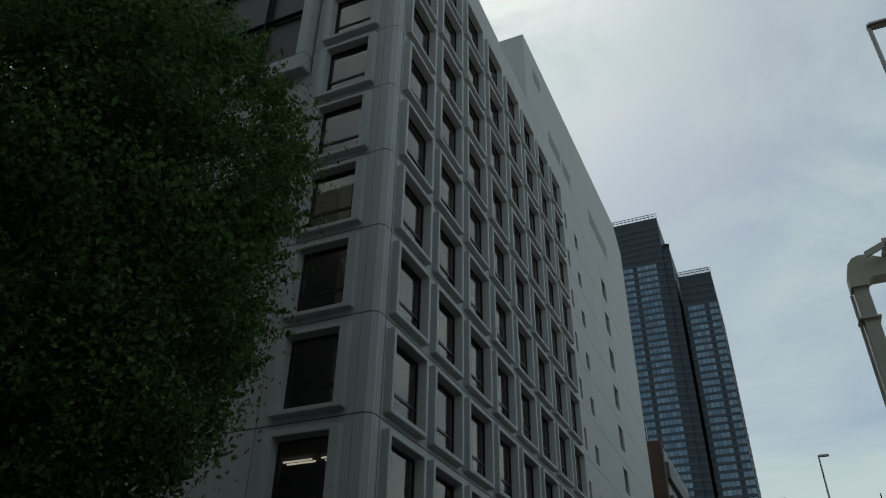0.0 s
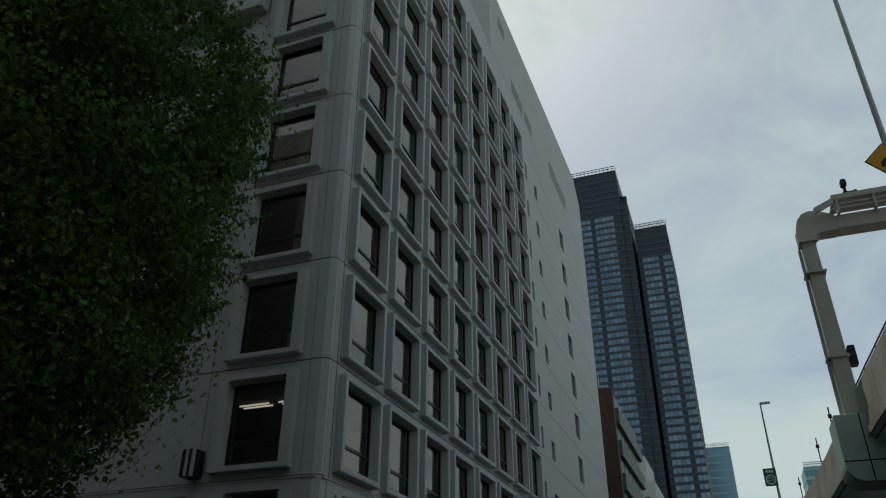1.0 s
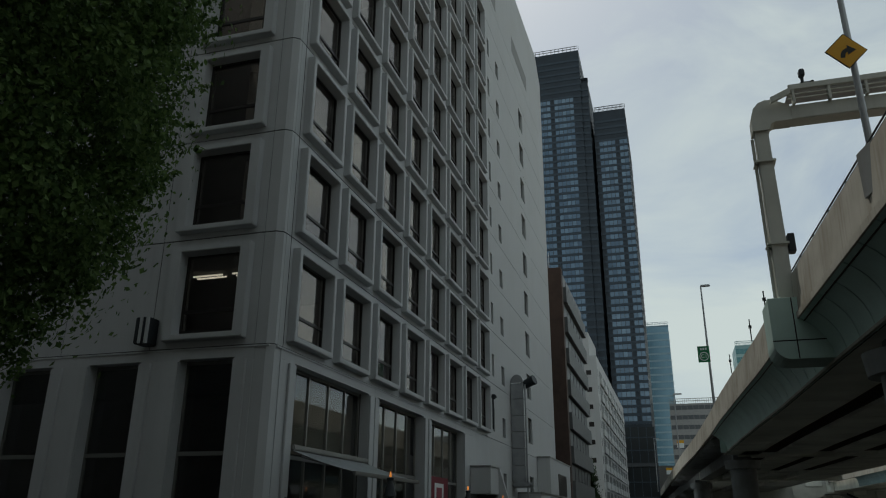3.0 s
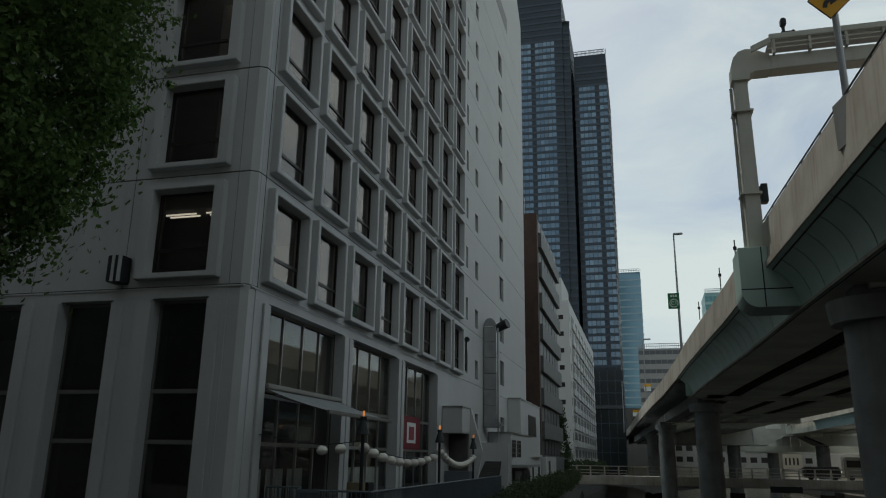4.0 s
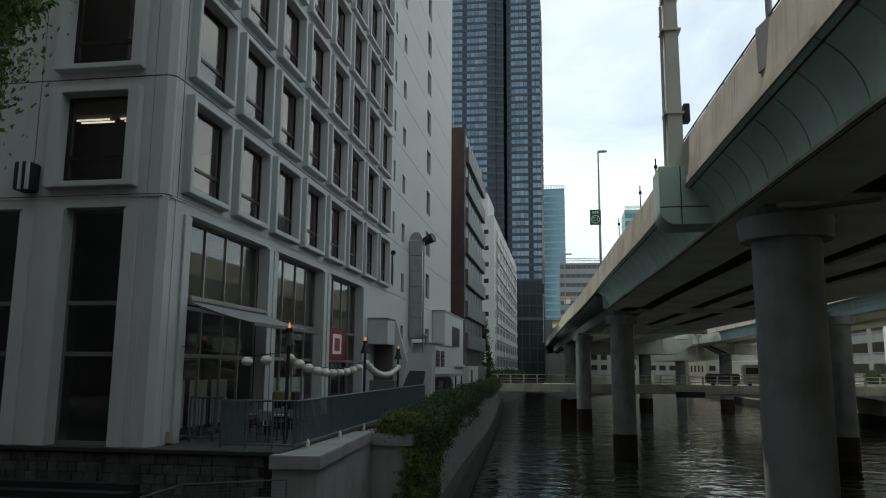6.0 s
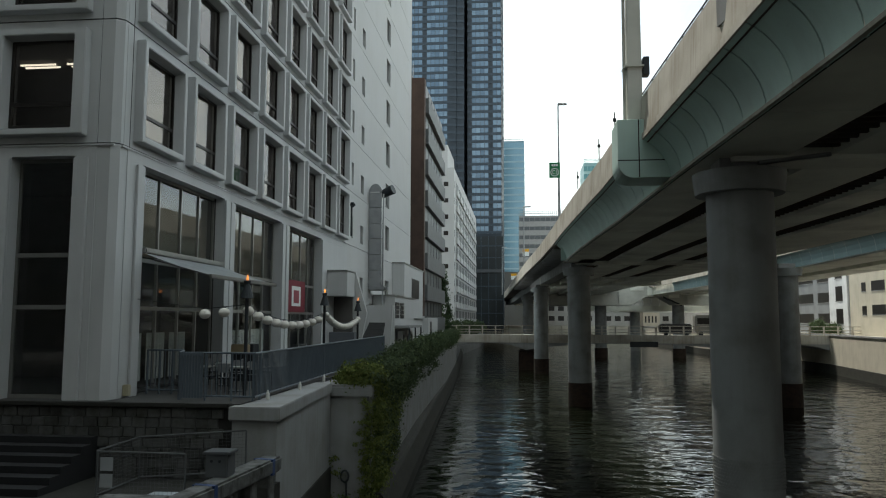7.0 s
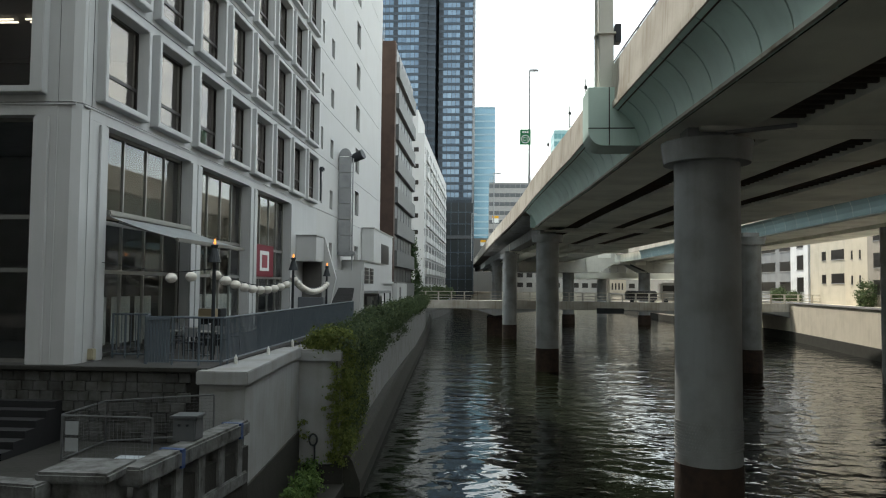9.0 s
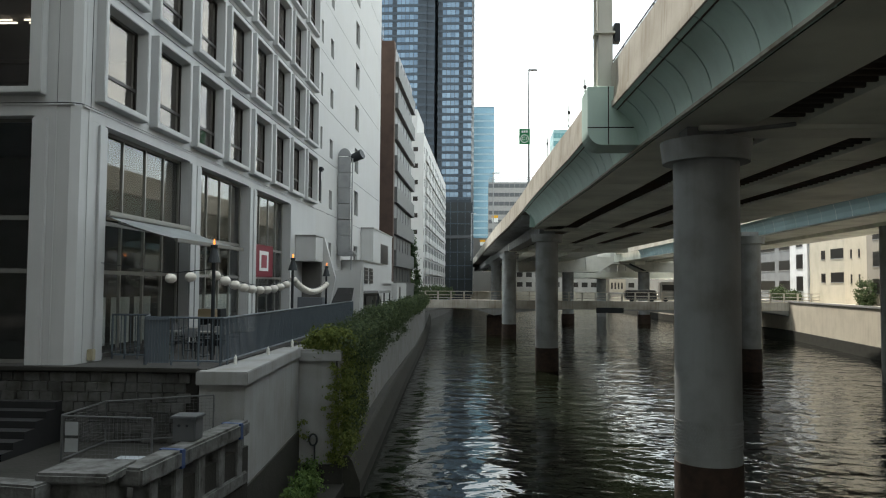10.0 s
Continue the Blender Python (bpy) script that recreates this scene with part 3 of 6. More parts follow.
# ribs in the gaps between the box girders, soot and gap shade in one dark colour
bm = bmesh.new()
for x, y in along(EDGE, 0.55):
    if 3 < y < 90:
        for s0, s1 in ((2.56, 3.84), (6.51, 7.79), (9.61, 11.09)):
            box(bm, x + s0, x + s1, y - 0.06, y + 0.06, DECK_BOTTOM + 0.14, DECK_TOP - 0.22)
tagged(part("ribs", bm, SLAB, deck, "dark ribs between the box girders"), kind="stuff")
bm = bmesh.new()
sweep(bm, smooth_edge, ((-0.92, DECK_TOP), (-0.55, DECK_TOP), (-0.6, RAIL_TOP), (-0.85, RAIL_TOP)))
part("parapet", bm, PARAPET, deck, "stained cream concrete parapet")
bm = bmesh.new()
sweep(bm, smooth_edge, ((-0.98, DECK_TOP - 0.1), (-0.5, DECK_TOP - 0.1), (-0.5, DECK_TOP + 0.12), (-0.98, DECK_TOP + 0.12)))
part("parapet_ledge", bm, PARAPET, deck)


def fascia_curve(start):
    """The cladding's outline, sloping at the top and upright at the foot."""
    low = 0.5
    turns = [low + (math.pi / 2 - low) * i / 8 for i in range(9)]
    return [(start + 0.95 * (math.sin(a) - math.sin(low)) / (1 - math.sin(low)), DECK_TOP - 0.1 - (DECK_TOP - 0.05 - DECK_BOTTOM) * (1 - math.cos(a) / math.cos(low))) for a in turns]


def fascia_panel(width):
    """A curved cladding panel, concave towards the river, 'width' along y at the origin's edge."""
    bm = bmesh.new()
    prof = fascia_curve(-0.92)
    rows = [[bm.verts.new((s, y, h)) for s, h in prof] for y in (0, width)]
    back = [[bm.verts.new((s + 0.05, y, h)) for s, h in prof] for y in (0, width)]
    for i in range(8):
        bm.faces.new((rows[0][i], rows[0][i + 1], rows[1][i + 1], rows[1][i]))
        bm.faces.new((rows[0][i + 1], rows[0][i], back[0][i], back[0][i + 1]))
        bm.faces.new((rows[1][i], rows[1][i + 1], back[1][i + 1], back[1][i]))
    bmesh.ops.recalc_face_normals(bm, faces=bm.faces)
    return bm


PANEL = 1.55
bm = bmesh.new()
sweep(bm, [q for q in along(EDGE, 2.0) if q[1] < 65], fascia_curve(-0.86), False)
part("fascia_backing", bm, JOINT, deck)
stations = along(EDGE, PANEL)
bm = fascia_panel(PANEL - 0.06)
proto = None
for (x0, y0), (x1, y1) in zip(stations, stations[1:]):
    if y0 < 4 or y0 > 63.5:
        continue
    turn = math.atan2(-(x1 - x0), y1 - y0)
    m = Matrix.Translation((x0 - 14, y0 - 60, -DECK_BOTTOM)) @ Matrix.Rotation(turn, 4, "Z")
    if proto is None:
        me = bpy.data.meshes.new("fascia_panel")
        bm.to_mesh(me), bm.free()
        me.materials.append(FASCIA), me.shade_smooth(), me.set_sharp_from_angle(angle=0.6)
        proto = me
    piece("fascia_panel", proto, m, deck)
bm = bmesh.new()
sweep(bm, near_edge, ((-0.06, DECK_BOTTOM - 0.03), (0.07, DECK_BOTTOM - 0.03), (0.07, DECK_BOTTOM + 0.07), (-0.06, DECK_BOTTOM + 0.07)))
part("drip_edge", bm, PARAPET, deck)


# cross beams on the pier lines, and hairline seams across the girder bottoms
for y, x in ((24.0, 6.2), (66.8, 4.6), (107, 2.6)):
    part("cap_beam", boxes((x + 0.3, x + 17, y - 0.75, y + 0.75, DECK_BOTTOM - 0.14, DECK_TOP - 0.3), bevel=0.03), SOFFIT, deck, "painted steel cross beam over the piers")
for y in (12.5, 18.5, 30, 36.5, 43, 49.5, 56, 62):
    x = float(np.interp(y, [p[1] for p in EDGE], [p[0] for p in EDGE]))
    for s0, s1 in ((0.1, 2.5), (3.9, 6.45), (7.85, 9.55), (11.15, 15.5)):
        part("seam_plate", boxes((x + s0, x + s1, y - 0.16, y + 0.16, DECK_BOTTOM - 0.018, DECK_BOTTOM - 0.002)), SOFFIT, deck)
# beyond the cladding: cantilever brackets under the parapet
for i, (x, y) in enumerate(along(EDGE, 1.6)):
    if 66 < y < 150:
        part("bracket", boxes((x - 0.85, x + 1.14, y - 0.08, y + 0.08, DECK_TOP - 0.62, DECK_TOP - 0.21)), CONCRETE, deck)
part("end_plate", boxes((3.5, 4.45, 63.4, 63.7, DECK_BOTTOM, DECK_TOP - 0.1), bevel=0.02), FASCIA, deck)
# pipe under the near girder and lamps' conduit
part("drain_pipe", tube(bmesh.new(), (7.2, 23.1, DECK_BOTTOM - 0.25), (9.3, 23.1, DECK_BOTTOM - 0.02), 0.07, 0.07, 10), GALV, deck, smooth=True)


def round_pier(x, y, r=1.0):
    p = thing("bridge_pier", (x, y, WATER_Z), "grey painted round steel pier with a rusted foot", "bridge pier", "piers under the expressway")
    part("shaft", tube(bmesh.new(), (x, y, -3.2), (x, y, DECK_BOTTOM - 1.08), r, r, 40), PIER, p, smooth=True)
    part("foot", tube(bmesh.new(), (x, y, WATER_Z - 2), (x, y, -3.2), r * 1.03, r * 1.03, 40), RUST, p, "rusted brown foot in the water", True)
    bm = tube(bmesh.new(), (x, y, DECK_BOTTOM - 1.08), (x, y, DECK_BOTTOM - 0.42), r * 1.32, r * 1.4, 40)
    part("cap", bm, PIER, p, "flared pier cap", True)
    part("bearing", boxes((x - 0.7, x + 0.7, y - 0.5, y + 0.5, DECK_BOTTOM - 0.42, DECK_BOTTOM)), PIER, p)
    bm = bmesh.new()
    for row in range(9):
        for i in range(64):
            a = 2 * math.pi * (i + 0.5 * (row % 2)) / 64
            c = Vector((x + (r + 0.004) * math.cos(a), y + (r + 0.004) * math.sin(a), -2.72 + 0.1 * row))
            bmesh.ops.create_cube(bm, size=0.042, matrix=Matrix.Translation(c))
    if y < 30 and x < 10:
        tagged(part("rivet_rows", bm, PIER, p, "rows of small rivets round the foot"), kind="stuff")
    else:
        bm.free()
    part("seam", tube(bmesh.new(), (x, y, -2.95), (x, y, -2.9), r * 1.012, r * 1.012, 40), PIER, p, smooth=True)
    return p


for x, y in ((6.87, 24.0), (5.2, 66.8), (3.0, 107), (1.6, 147), (21.6, 24), (23.3, 68.5)):
    round_pier(x, y)

# ---- towers and houses beyond ----
def pane_surface(name, low, high, rough=0.12, metal=0.25):
    """Curtain-wall glass, each pane with its own shade between two blues."""
    m = bpy.data.materials.new(name)
    m.use_nodes = True
    n, l = m.node_tree.nodes, m.node_tree.links
    b = n["Principled BSDF"]
    geo, mix, broad, add = n.new("ShaderNodeNewGeometry"), n.new("ShaderNodeMix"), n.new("ShaderNodeTexNoise"), n.new("ShaderNodeMath")
    mix.data_type = "RGBA"
    mix.inputs["A"].default_value, mix.inputs["B"].default_value = (*low, 1), (*high, 1)
    broad.inputs["Scale"].default_value, broad.inputs["Detail"].default_value = 0.06, 4.0
    add.operation = "MULTIPLY"
    l.new(geo.outputs["Position"], broad.inputs["Vector"])
    l.new(geo.outputs["Random Per Island"], add.inputs[0]), l.new(broad.outputs["Fac"], add.inputs[1])
    l.new(add.outputs[0], mix.inputs["Factor"])
    l.new(mix.outputs["Result"], b.inputs["Base Color"])
    b.inputs["Roughness"].default_value, b.inputs["Metallic"].default_value, b.inputs["Specular IOR Level"].default_value = rough, metal, 0.9
    return m


DARK_GLASS = pane_surface("blue_curtain_wall", (0.07, 0.12, 0.18), (0.2, 0.30, 0.40))
TOWER_BODY = surface("dark_tower_cladding", (0.028, 0.038, 0.05), 0.45, 0.3, vary=0.2, scale=0.3, bump=0)
SPANDREL = surface("tower_spandrel", (0.035, 0.05, 0.068), 0.4, 0.2, vary=0.15, bump=0)


def tower(name, x0, x1, y0, y1, top, label, storey=3.3, panes=(0, 99, 0.0, 1.0), body=TOWER_BODY, band=SPANDREL, glass=DARK_GLASS, low=0.34, bay=1.6, gap=6):
    """body, spandrel bands and rows of single panes; low: the share of a storey that the band takes; gap: every so many bays a blind strip."""
    t = thing(name, ((x0 + x1) / 2, (y0 + y1) / 2, 0), label, "tower")
    part("body", boxes((x0, x1, y0, y1, -2, top)), body, t)
    n = int(top / storey)
    first = part("spandrel", boxes((x0 - 0.12, x1 + 0.12, y0 - 0.12, y1 + 0.12, 0, low * storey)), band, t)
    for k in range(1, n):
        piece("spandrel", first.data, Matrix.Translation((0, 0, k * storey)), t)
    m = int((x1 - x0) / bay)
    w = (x1 - x0) / m
    verts, faces = [], []
    cube = ((0, 1, 2, 3), (4, 7, 6, 5), (0, 4, 5, 1), (1, 5, 6, 2), (2, 6, 7, 3), (3, 7, 4, 0))
    for k in range(max(panes[0], 0), min(n, panes[1])):
        z0, z1 = (k + low) * storey + 0.05, (k + 1) * storey - 0.05
        for i in range(m):
            if not panes[2] <= (i + 0.5) / m <= panes[3] or (gap and i % gap == gap - 1):
                continue
            u0, u1, c = x0 + i * w + 0.07, x0 + (i + 1) * w - 0.07, len(verts)
            verts += [(x, y, z) for y in (y0 - 0.08, y0 + 0.05) for x, z in ((u0, z0), (u1, z0), (u1, z1), (u0, z1))]
            faces += [tuple(c + j for j in f) for f in cube]
    root = ORIGIN[t]
    me = bpy.data.meshes.new("window_panes")
    me.from_pydata([(x - root.x, y - root.y, z - root.z) for x, y, z in verts], [], faces)
    me.materials.append(glass)
    g = new("window_panes", me)
    g.parent = t
    tagged(g, kind="stuff")
    rail = boxes(*((x0 + 0.3, x1 - 0.3, y0 + 0.1, y0 + 0.25, top + z, top + z + 0.18) for z in (0.9, 1.8)), *((x0 + (x1 - x0) * i / 24, x0 + (x1 - x0) * i / 24 + 0.14, y0 + 0.1, y0 + 0.25, top, top + 1.9) for i in range(25)))
    part("roof_rail", rail, body, t)
    return t


D1 = 230.0
tower("glass_tower", D1 * math.tan(radians(-13)), D1 * math.tan(radians(-4.86)), D1, D1 + 45, 2.2 + 0.683 * D1, "dark blue glass office tower with fine window rows", 2.42, panes=(12, 58, 0.0, 0.97), bay=1.3)
tower("glass_tower", D1 * math.tan(radians(-4.85)), D1 * math.tan(radians(-4.25)), D1 + 0.6, D1 + 40, 146.0, "narrow dark shoulder of the glass office tower", 2.42, panes=(0, 0, 0, 0), bay=1.0)
tower("glass_tower", D1 * math.tan(radians(-4.0)), D1 * math.tan(radians(-1.35)), D1 + 3, D1 + 40, 2.2 + 0.578 * D1, "lower dark blue slab of the glass office tower", 2.42, panes=(12, 51, 0.14, 0.97), bay=1.3)
pod = thing("tower_podium", (-9, 226, 0), "dark glazed podium at the foot of the glass tower", "building")
part("body", boxes((-30, -4.6, 222, 229.8, -0.5, 27)), surface("podium_glass", (0.016, 0.021, 0.023), 0.3, 0.2, vary=0.3, scale=0.2, bump=0), pod)
part("canopy", boxes((-30, -4.4, 221.4, 222, 16.2, 17.2)), surface("podium_band", (0.05, 0.055, 0.06), 0.5, vary=0.2), pod)
for i in range(12):
    part("mullion", boxes((-29 + i * 2.2, -28.8 + i * 2.2, 221.8, 222, 0, 27)), SPANDREL, pod)
for z in (4, 8, 12, 20.5, 24):
    part("transom", boxes((-30, -4.6, 221.85, 222, z, z + 0.3)), SPANDREL, pod)
tower("glass_tower", 420 * math.tan(radians(-2.5)), 420 * math.tan(radians(0.44)), 420, 450, 2.2 + 0.2414 * 420, "pale blue glass tower far down the river", 3.8, (0, 99, 0.0, 1.0),
      surface("pale_tower_cladding", (0.12, 0.2, 0.26), 0.4, 0.2, bump=0), surface("pale_tower_band", (0.25, 0.34, 0.4), 0.4, 0.2, bump=0), surface("pale_tower_glass", (0.14, 0.27, 0.36), 0.12, 0.3, bump=0, gloss=0.8, spread=0.2), low=0.22, bay=2.4, gap=0)
tower("grey_office_block", 300 * math.tan(radians(0.0)), 300 * math.tan(radians(3.6)), 300, 330, 2.2 + 0.139 * 300, "grey office block with dark window bands beyond the river bend", 3.6, (0, 99, 0.0, 1.0),
      surface("grey_block_cladding", (0.3, 0.3, 0.3), 0.7), surface("grey_block_band", (0.36, 0.36, 0.36), 0.7), surface("grey_block_glass", (0.1, 0.11, 0.12), 0.3, 0.1, bump=0), low=0.55, bay=2.0, gap=0)
tower("teal_office_tower", 360 * math.tan(radians(4.94)), 360 * math.tan(radians(6.6)), 360, 380, 2.2 + 0.2095 * 360, "pale teal glass tower behind the expressway", 3.8, (0, 99, 0.0, 1.0),
      surface("teal_cladding", (0.2, 0.34, 0.36), 0.4, bump=0), surface("teal_band", (0.3, 0.45, 0.46), 0.4, bump=0), surface("teal_glass", (0.1, 0.24, 0.26), 0.15, 0.2, bump=0), gap=0)

BRICK_BROWN = surface("brown_brick_tile", (0.075, 0.048, 0.038), 0.8, vary=0.2, scale=1.0, bump=0.3, fine=25)
FAR_PANE = surface("far_window_glass", (0.06, 0.065, 0.07), 0.45, vary=0.3, scale=0.4, bump=0, gloss=0.5)
BROWN_BAND = surface("grey_spandrel_panel", (0.12, 0.125, 0.125), 0.6, vary=0.12)


def brown_house():
    x, y0, y1, top = -10.2, 78.8, 99.0, 28.4
    h = thing("brown_office_house", (x - 8, 89, 0), "brown tiled office house with grey window bands by the river", "building")
    part("body", boxes((x - 16, x - 0.25, y0, y1, -0.5, top)), BRICK_BROWN, h)
    part("corner_pier", boxes((x - 1.6, x + 0.1, y0 - 0.2, y0 + 0.9, 0, top)), BRICK_BROWN, h)
    for k in range(8):
        z = 0.8 + k * 3.45
        part("spandrel", boxes((x - 0.3, x + 0.35, y0 + 1.2 + 0.06 * k, y1, z, z + 1.7), bevel=0.03), BROWN_BAND, h)
        w = part("window_band", boxes((x - 0.3, x - 0.1, y0 + 1.2, y1, z + 1.7, z + 3.45)), SASH, h)
        for i in range(6):
            u = y0 + 2 + i * 2.9
            part("pane", boxes((x - 0.1, x - 0.06, u, u + 2.5, z + 1.85, z + 3.3)), FAR_PANE, w)
        part("end_window", boxes((x - 3.4, x - 2.2, y0 - 0.02, y0 + 0.1, z + 1.8, z + 3.0)), SASH, h)
    part("roof_box", boxes((x - 6, x - 2.2, y0 + 6, y0 + 12, top, top + 2.4)), BRICK_BROWN, h)
    for i in range(3):
        part("mast", tube(bmesh.new(), (x - 1.5 - i * 0.6, y0 + 2 + i, top), (x - 1.5 - i * 0.6, y0 + 2 + i, top + 2.6), 0.05, 0.03, 6), GALV, h)


brown_house()


def white_flats():
    x, y0, y1, top = -10.95, 125.0, 190.0, 28.0
    h = thing("white_flats", (x - 7, 140, 0), "white concrete flats with small square windows and balconies", "building")
    part("body", boxes((x - 18, x, y0, y1, -0.5, top)), PLASTER, h)
    part("roof_house", boxes((x - 12, x - 1.2, y0 + 1, y0 + 14, top, top + 4.2)), PLASTER, h)
    for k in range(9):
        z = 1.4 + k * 2.8
        part("window", boxes((x - 1.75, x - 0.95, y0 - 0.03, y0 + 0.1, z + 1.0, z + 1.75)), SASH, h, "small dark square window")
        part("slot_window", boxes((x - 0.1, x + 0.02, y0 + 1.2, y0 + 2.0, z + 0.9, z + 2.1)), SASH, h)
        for i in range(8):
            u = y0 + 4 + i * 7.4
            part("balcony", boxes((x, x + 0.3, u, u + 5.6, z, z + 1.05), bevel=0.03), PLASTER, h)
            part("balcony_window", boxes((x - 0.1, x + 0.03, u + 0.3, u + 5.2, z + 1.05, z + 2.4)), FAR_PANE, h)


white_flats()


def block(name, x0, x1, y0, y1, top, label, colour, rows, cols, face, wall=None):
    """A plain house with window rows on its river face ('x0' side or 'y0' side)."""
    h = thing(name, ((x0 + x1) / 2, (y0 + y1) / 2, 0), label, "building")
    part("body", boxes((x0, x1, y0, y1, -0.5, top)), wall or surface(name + "_wall", colour, 0.85, vary=0.12, scale=0.5, streak=0.2), h)
    n, step = rows
    for k in range(n):
        z = 1.2 + k * step
        for c0, c1, zz0, zz1 in cols:
            d = (x0 - 0.03, x0 + 0.15, c0, c1, z + zz0, z + zz1) if face == "x" else (c0, c1, y0 - 0.03, y0 + 0.15, z + zz0, z + zz1)
            w = part("window", boxes(d), SASH, h, "dark aluminium window")
            e = (x0 - 0.08, x0, c0 - 0.08, c1 + 0.08, z + zz0 - 0.1, z + zz0) if face == "x" else (c0 - 0.08, c1 + 0.08, y0 - 0.08, y0, z + zz0 - 0.1, z + zz0)
            part("sill", boxes(e), CONCRETE, w)
    return h


block("beige_house", 48, 60, 96.9, 104.0, 24, "sunlit beige rendered house with small slit windows on the far bank", (0.5, 0.45, 0.36), (6, 3.3), ((99.75, 100.15, 1.75, 2.85), (101.9, 102.3, 1.75, 2.85)), "x")
block("beige_house", 48.2, 60, 104.05, 115.5, 24, "sunlit beige rendered house with wide windows on the far bank", (0.48, 0.44, 0.36), (6, 3.3), ((104.7, 108.5, 1.85, 3.2), (110.2, 111.5, 1.85, 3.1)), "x")
block("white_house", 48, 58, 115.8, 122.3, 20, "narrow white house with dark windows on the far bank", (0.62, 0.63, 0.64), (5, 3.4), ((117.4, 119.8, 0.6, 2.8),), "x")
block("grey_house", 50, 64, 122.5, 160, 16, "grey office house beyond the flood wall", (0.2, 0.21, 0.22), (4, 3.4), ((124, 132, 0.6, 2.2), (134, 142, 0.6, 2.2), (144, 152, 0.6, 2.2)), "x")
block("tan_house", 47, 62, 78, 96, 22, "tan house with balconies beside the flood wall", (0.3, 0.27, 0.23), (6, 3.3), ((79.5, 83.5, 0.4, 2.2), (86, 90, 0.4, 2.2), (92, 94.5, 0.4, 2.2)), "x")
block("pale_office_house", 8, 62, 262, 276, 30, "pale office house with window rows behind the bridges", (0.34, 0.33, 0.31), (7, 3.4), tuple((10 + i * 3.2, 12 + i * 3.2, 0.8, 2.4) for i in range(16)), "y")
block("tan_clerestory_house", 40.6, 46, 254, 261, 7.4, "tan house with a slatted wall behind the bridge", (0.42, 0.37, 0.3), (2, 3.4), tuple((41.2 + i * 1.1, 41.7 + i * 1.1, 0.3, 2.4) for i in range(4)), "y")
# added masses, mostly out of view: they darken the facades and close bright gaps
BLOCKER_WALL = surface("blocker_wall", (0.2, 0.2, 0.195), 0.85, vary=0.12, scale=0.1, streak=0.15, bump=0.05)
for x0, x1, y0, y1, top in ((-62, -38, -60, -22, 58), (-34, -8, -64, -24, 62), (-4, 24, -66, -22, 56), (28, 60, -60, -20, 44), (-80, -42, -18, 15, 55), (-60, -34, 24, 80, 36), (62, 90, -20, 76, 30), (62, 90, 78, 200, 26), (50, 80, 162, 212, 24), (-70, -24, 170, 184, 26), (-30, 6, 278, 290, 20), (50.5, 78, 214, 240, 24)):
    block("sky_blocker", x0, x1, y0, y1, top, "plain grey mass added to block sky light and close gaps", (0.22, 0.22, 0.21), (1, 3.4), (), "x", BLOCKER_WALL)

# ---- second viaduct over the far bank ----
via = thing("viaduct", (42, 95, 0), "pale blue clad second carriageway over the river", "elevated road")
VP = [(25.0, 0), (25.0, 30), (25.2, 49), (25.9, 74.6), (26.6, 105), (26.0, 140), (24, 170), (18, 210)]
bm = bmesh.new()
sweep(bm, along(VP, 6), ((0.65, 7.18), (4.0, 7.18), (4.0, 8.6), (10.5, 8.6), (10.5, 9.0), (0.65, 9.0)))
part("box_girder", bm, SOFFIT, via)
bm = bmesh.new()
sweep(bm, along(VP, 6), ((6, 7.18), (9.6, 7.18), (9.6, 8.6), (6, 8.6)))
part("edge_girder", bm, SOFFIT, via)
vst = along(VP, 2.6)
pm = None
for (x0, y0), (x1, y1) in zip(vst, vst[1:]):
    if not 25 < y0 < 130:
        continue
    if pm is None:
        bm = bmesh.new()
        prof = [(0.55 * math.sin(i / 5 * math.pi / 2) - 0.1, 8.65 - 1.36 * (1 - math.cos(i / 5 * math.pi / 2))) for i in range(6)]
        r = [[bm.verts.new((s, y, h)) for s, h in prof] for y in (0, 2.56)]
        for i in range(5):
            bm.faces.new((r[0][i], r[0][i + 1], r[1][i + 1], r[1][i]))
        bmesh.ops.recalc_face_normals(bm, faces=bm.faces)
        pm = bpy.data.meshes.new("fascia_panel")
        bm.to_mesh(pm), bm.free()
        pm.materials.append(FASCIA_BLUE)
    piece("fascia_panel", pm, Matrix.Translation((x0 - 42, y0 - 95, 0)) @ Matrix.Rotation(math.atan2(-(x1 - x0), y1 - y0), 4, "Z"), via)
bm = bmesh.new()
sweep(bm, along(VP, 6), ((-0.1, 8.62), (0.2, 8.62), (0.2, 9.8), (-0.1, 9.8)))
part("parapet", bm, PARAPET, via)
for y in (20, 61.5, 103):
    part("pier", tube(bmesh.new(), (32.2, y, WATER_Z - 2), (32.2, y, 7.18), 1.0, 1.0, 28), PIER, via, smooth=True)

# crossing viaduct beyond the road bridge
cross = thing("crossing_viaduct", (20, 152, 0), "pale grey steel crossing viaduct with a haunched beam", "elevated road")
bm = bmesh.new()
outline = [(6, 5.25), (22, 5.28), (24.7, 6.76), (27.7, 6.78), (30.2, 5.34), (60, 5.45), (60, 10.3), (6, 10.3)]
a_, b_ = ([bm.verts.new((x, y, z)) for x, z in outline] for y in (150, 156))
bm.faces.new(a_), bm.faces.new(b_[::-1])
for i in range(8):
    bm.faces.new((a_[i], b_[i], b_[(i + 1) % 8], a_[(i + 1) % 8]))
bmesh.ops.recalc_face_normals(bm, faces=bm.faces)
part("haunched_beam", bm, STEEL_CREAM, cross)
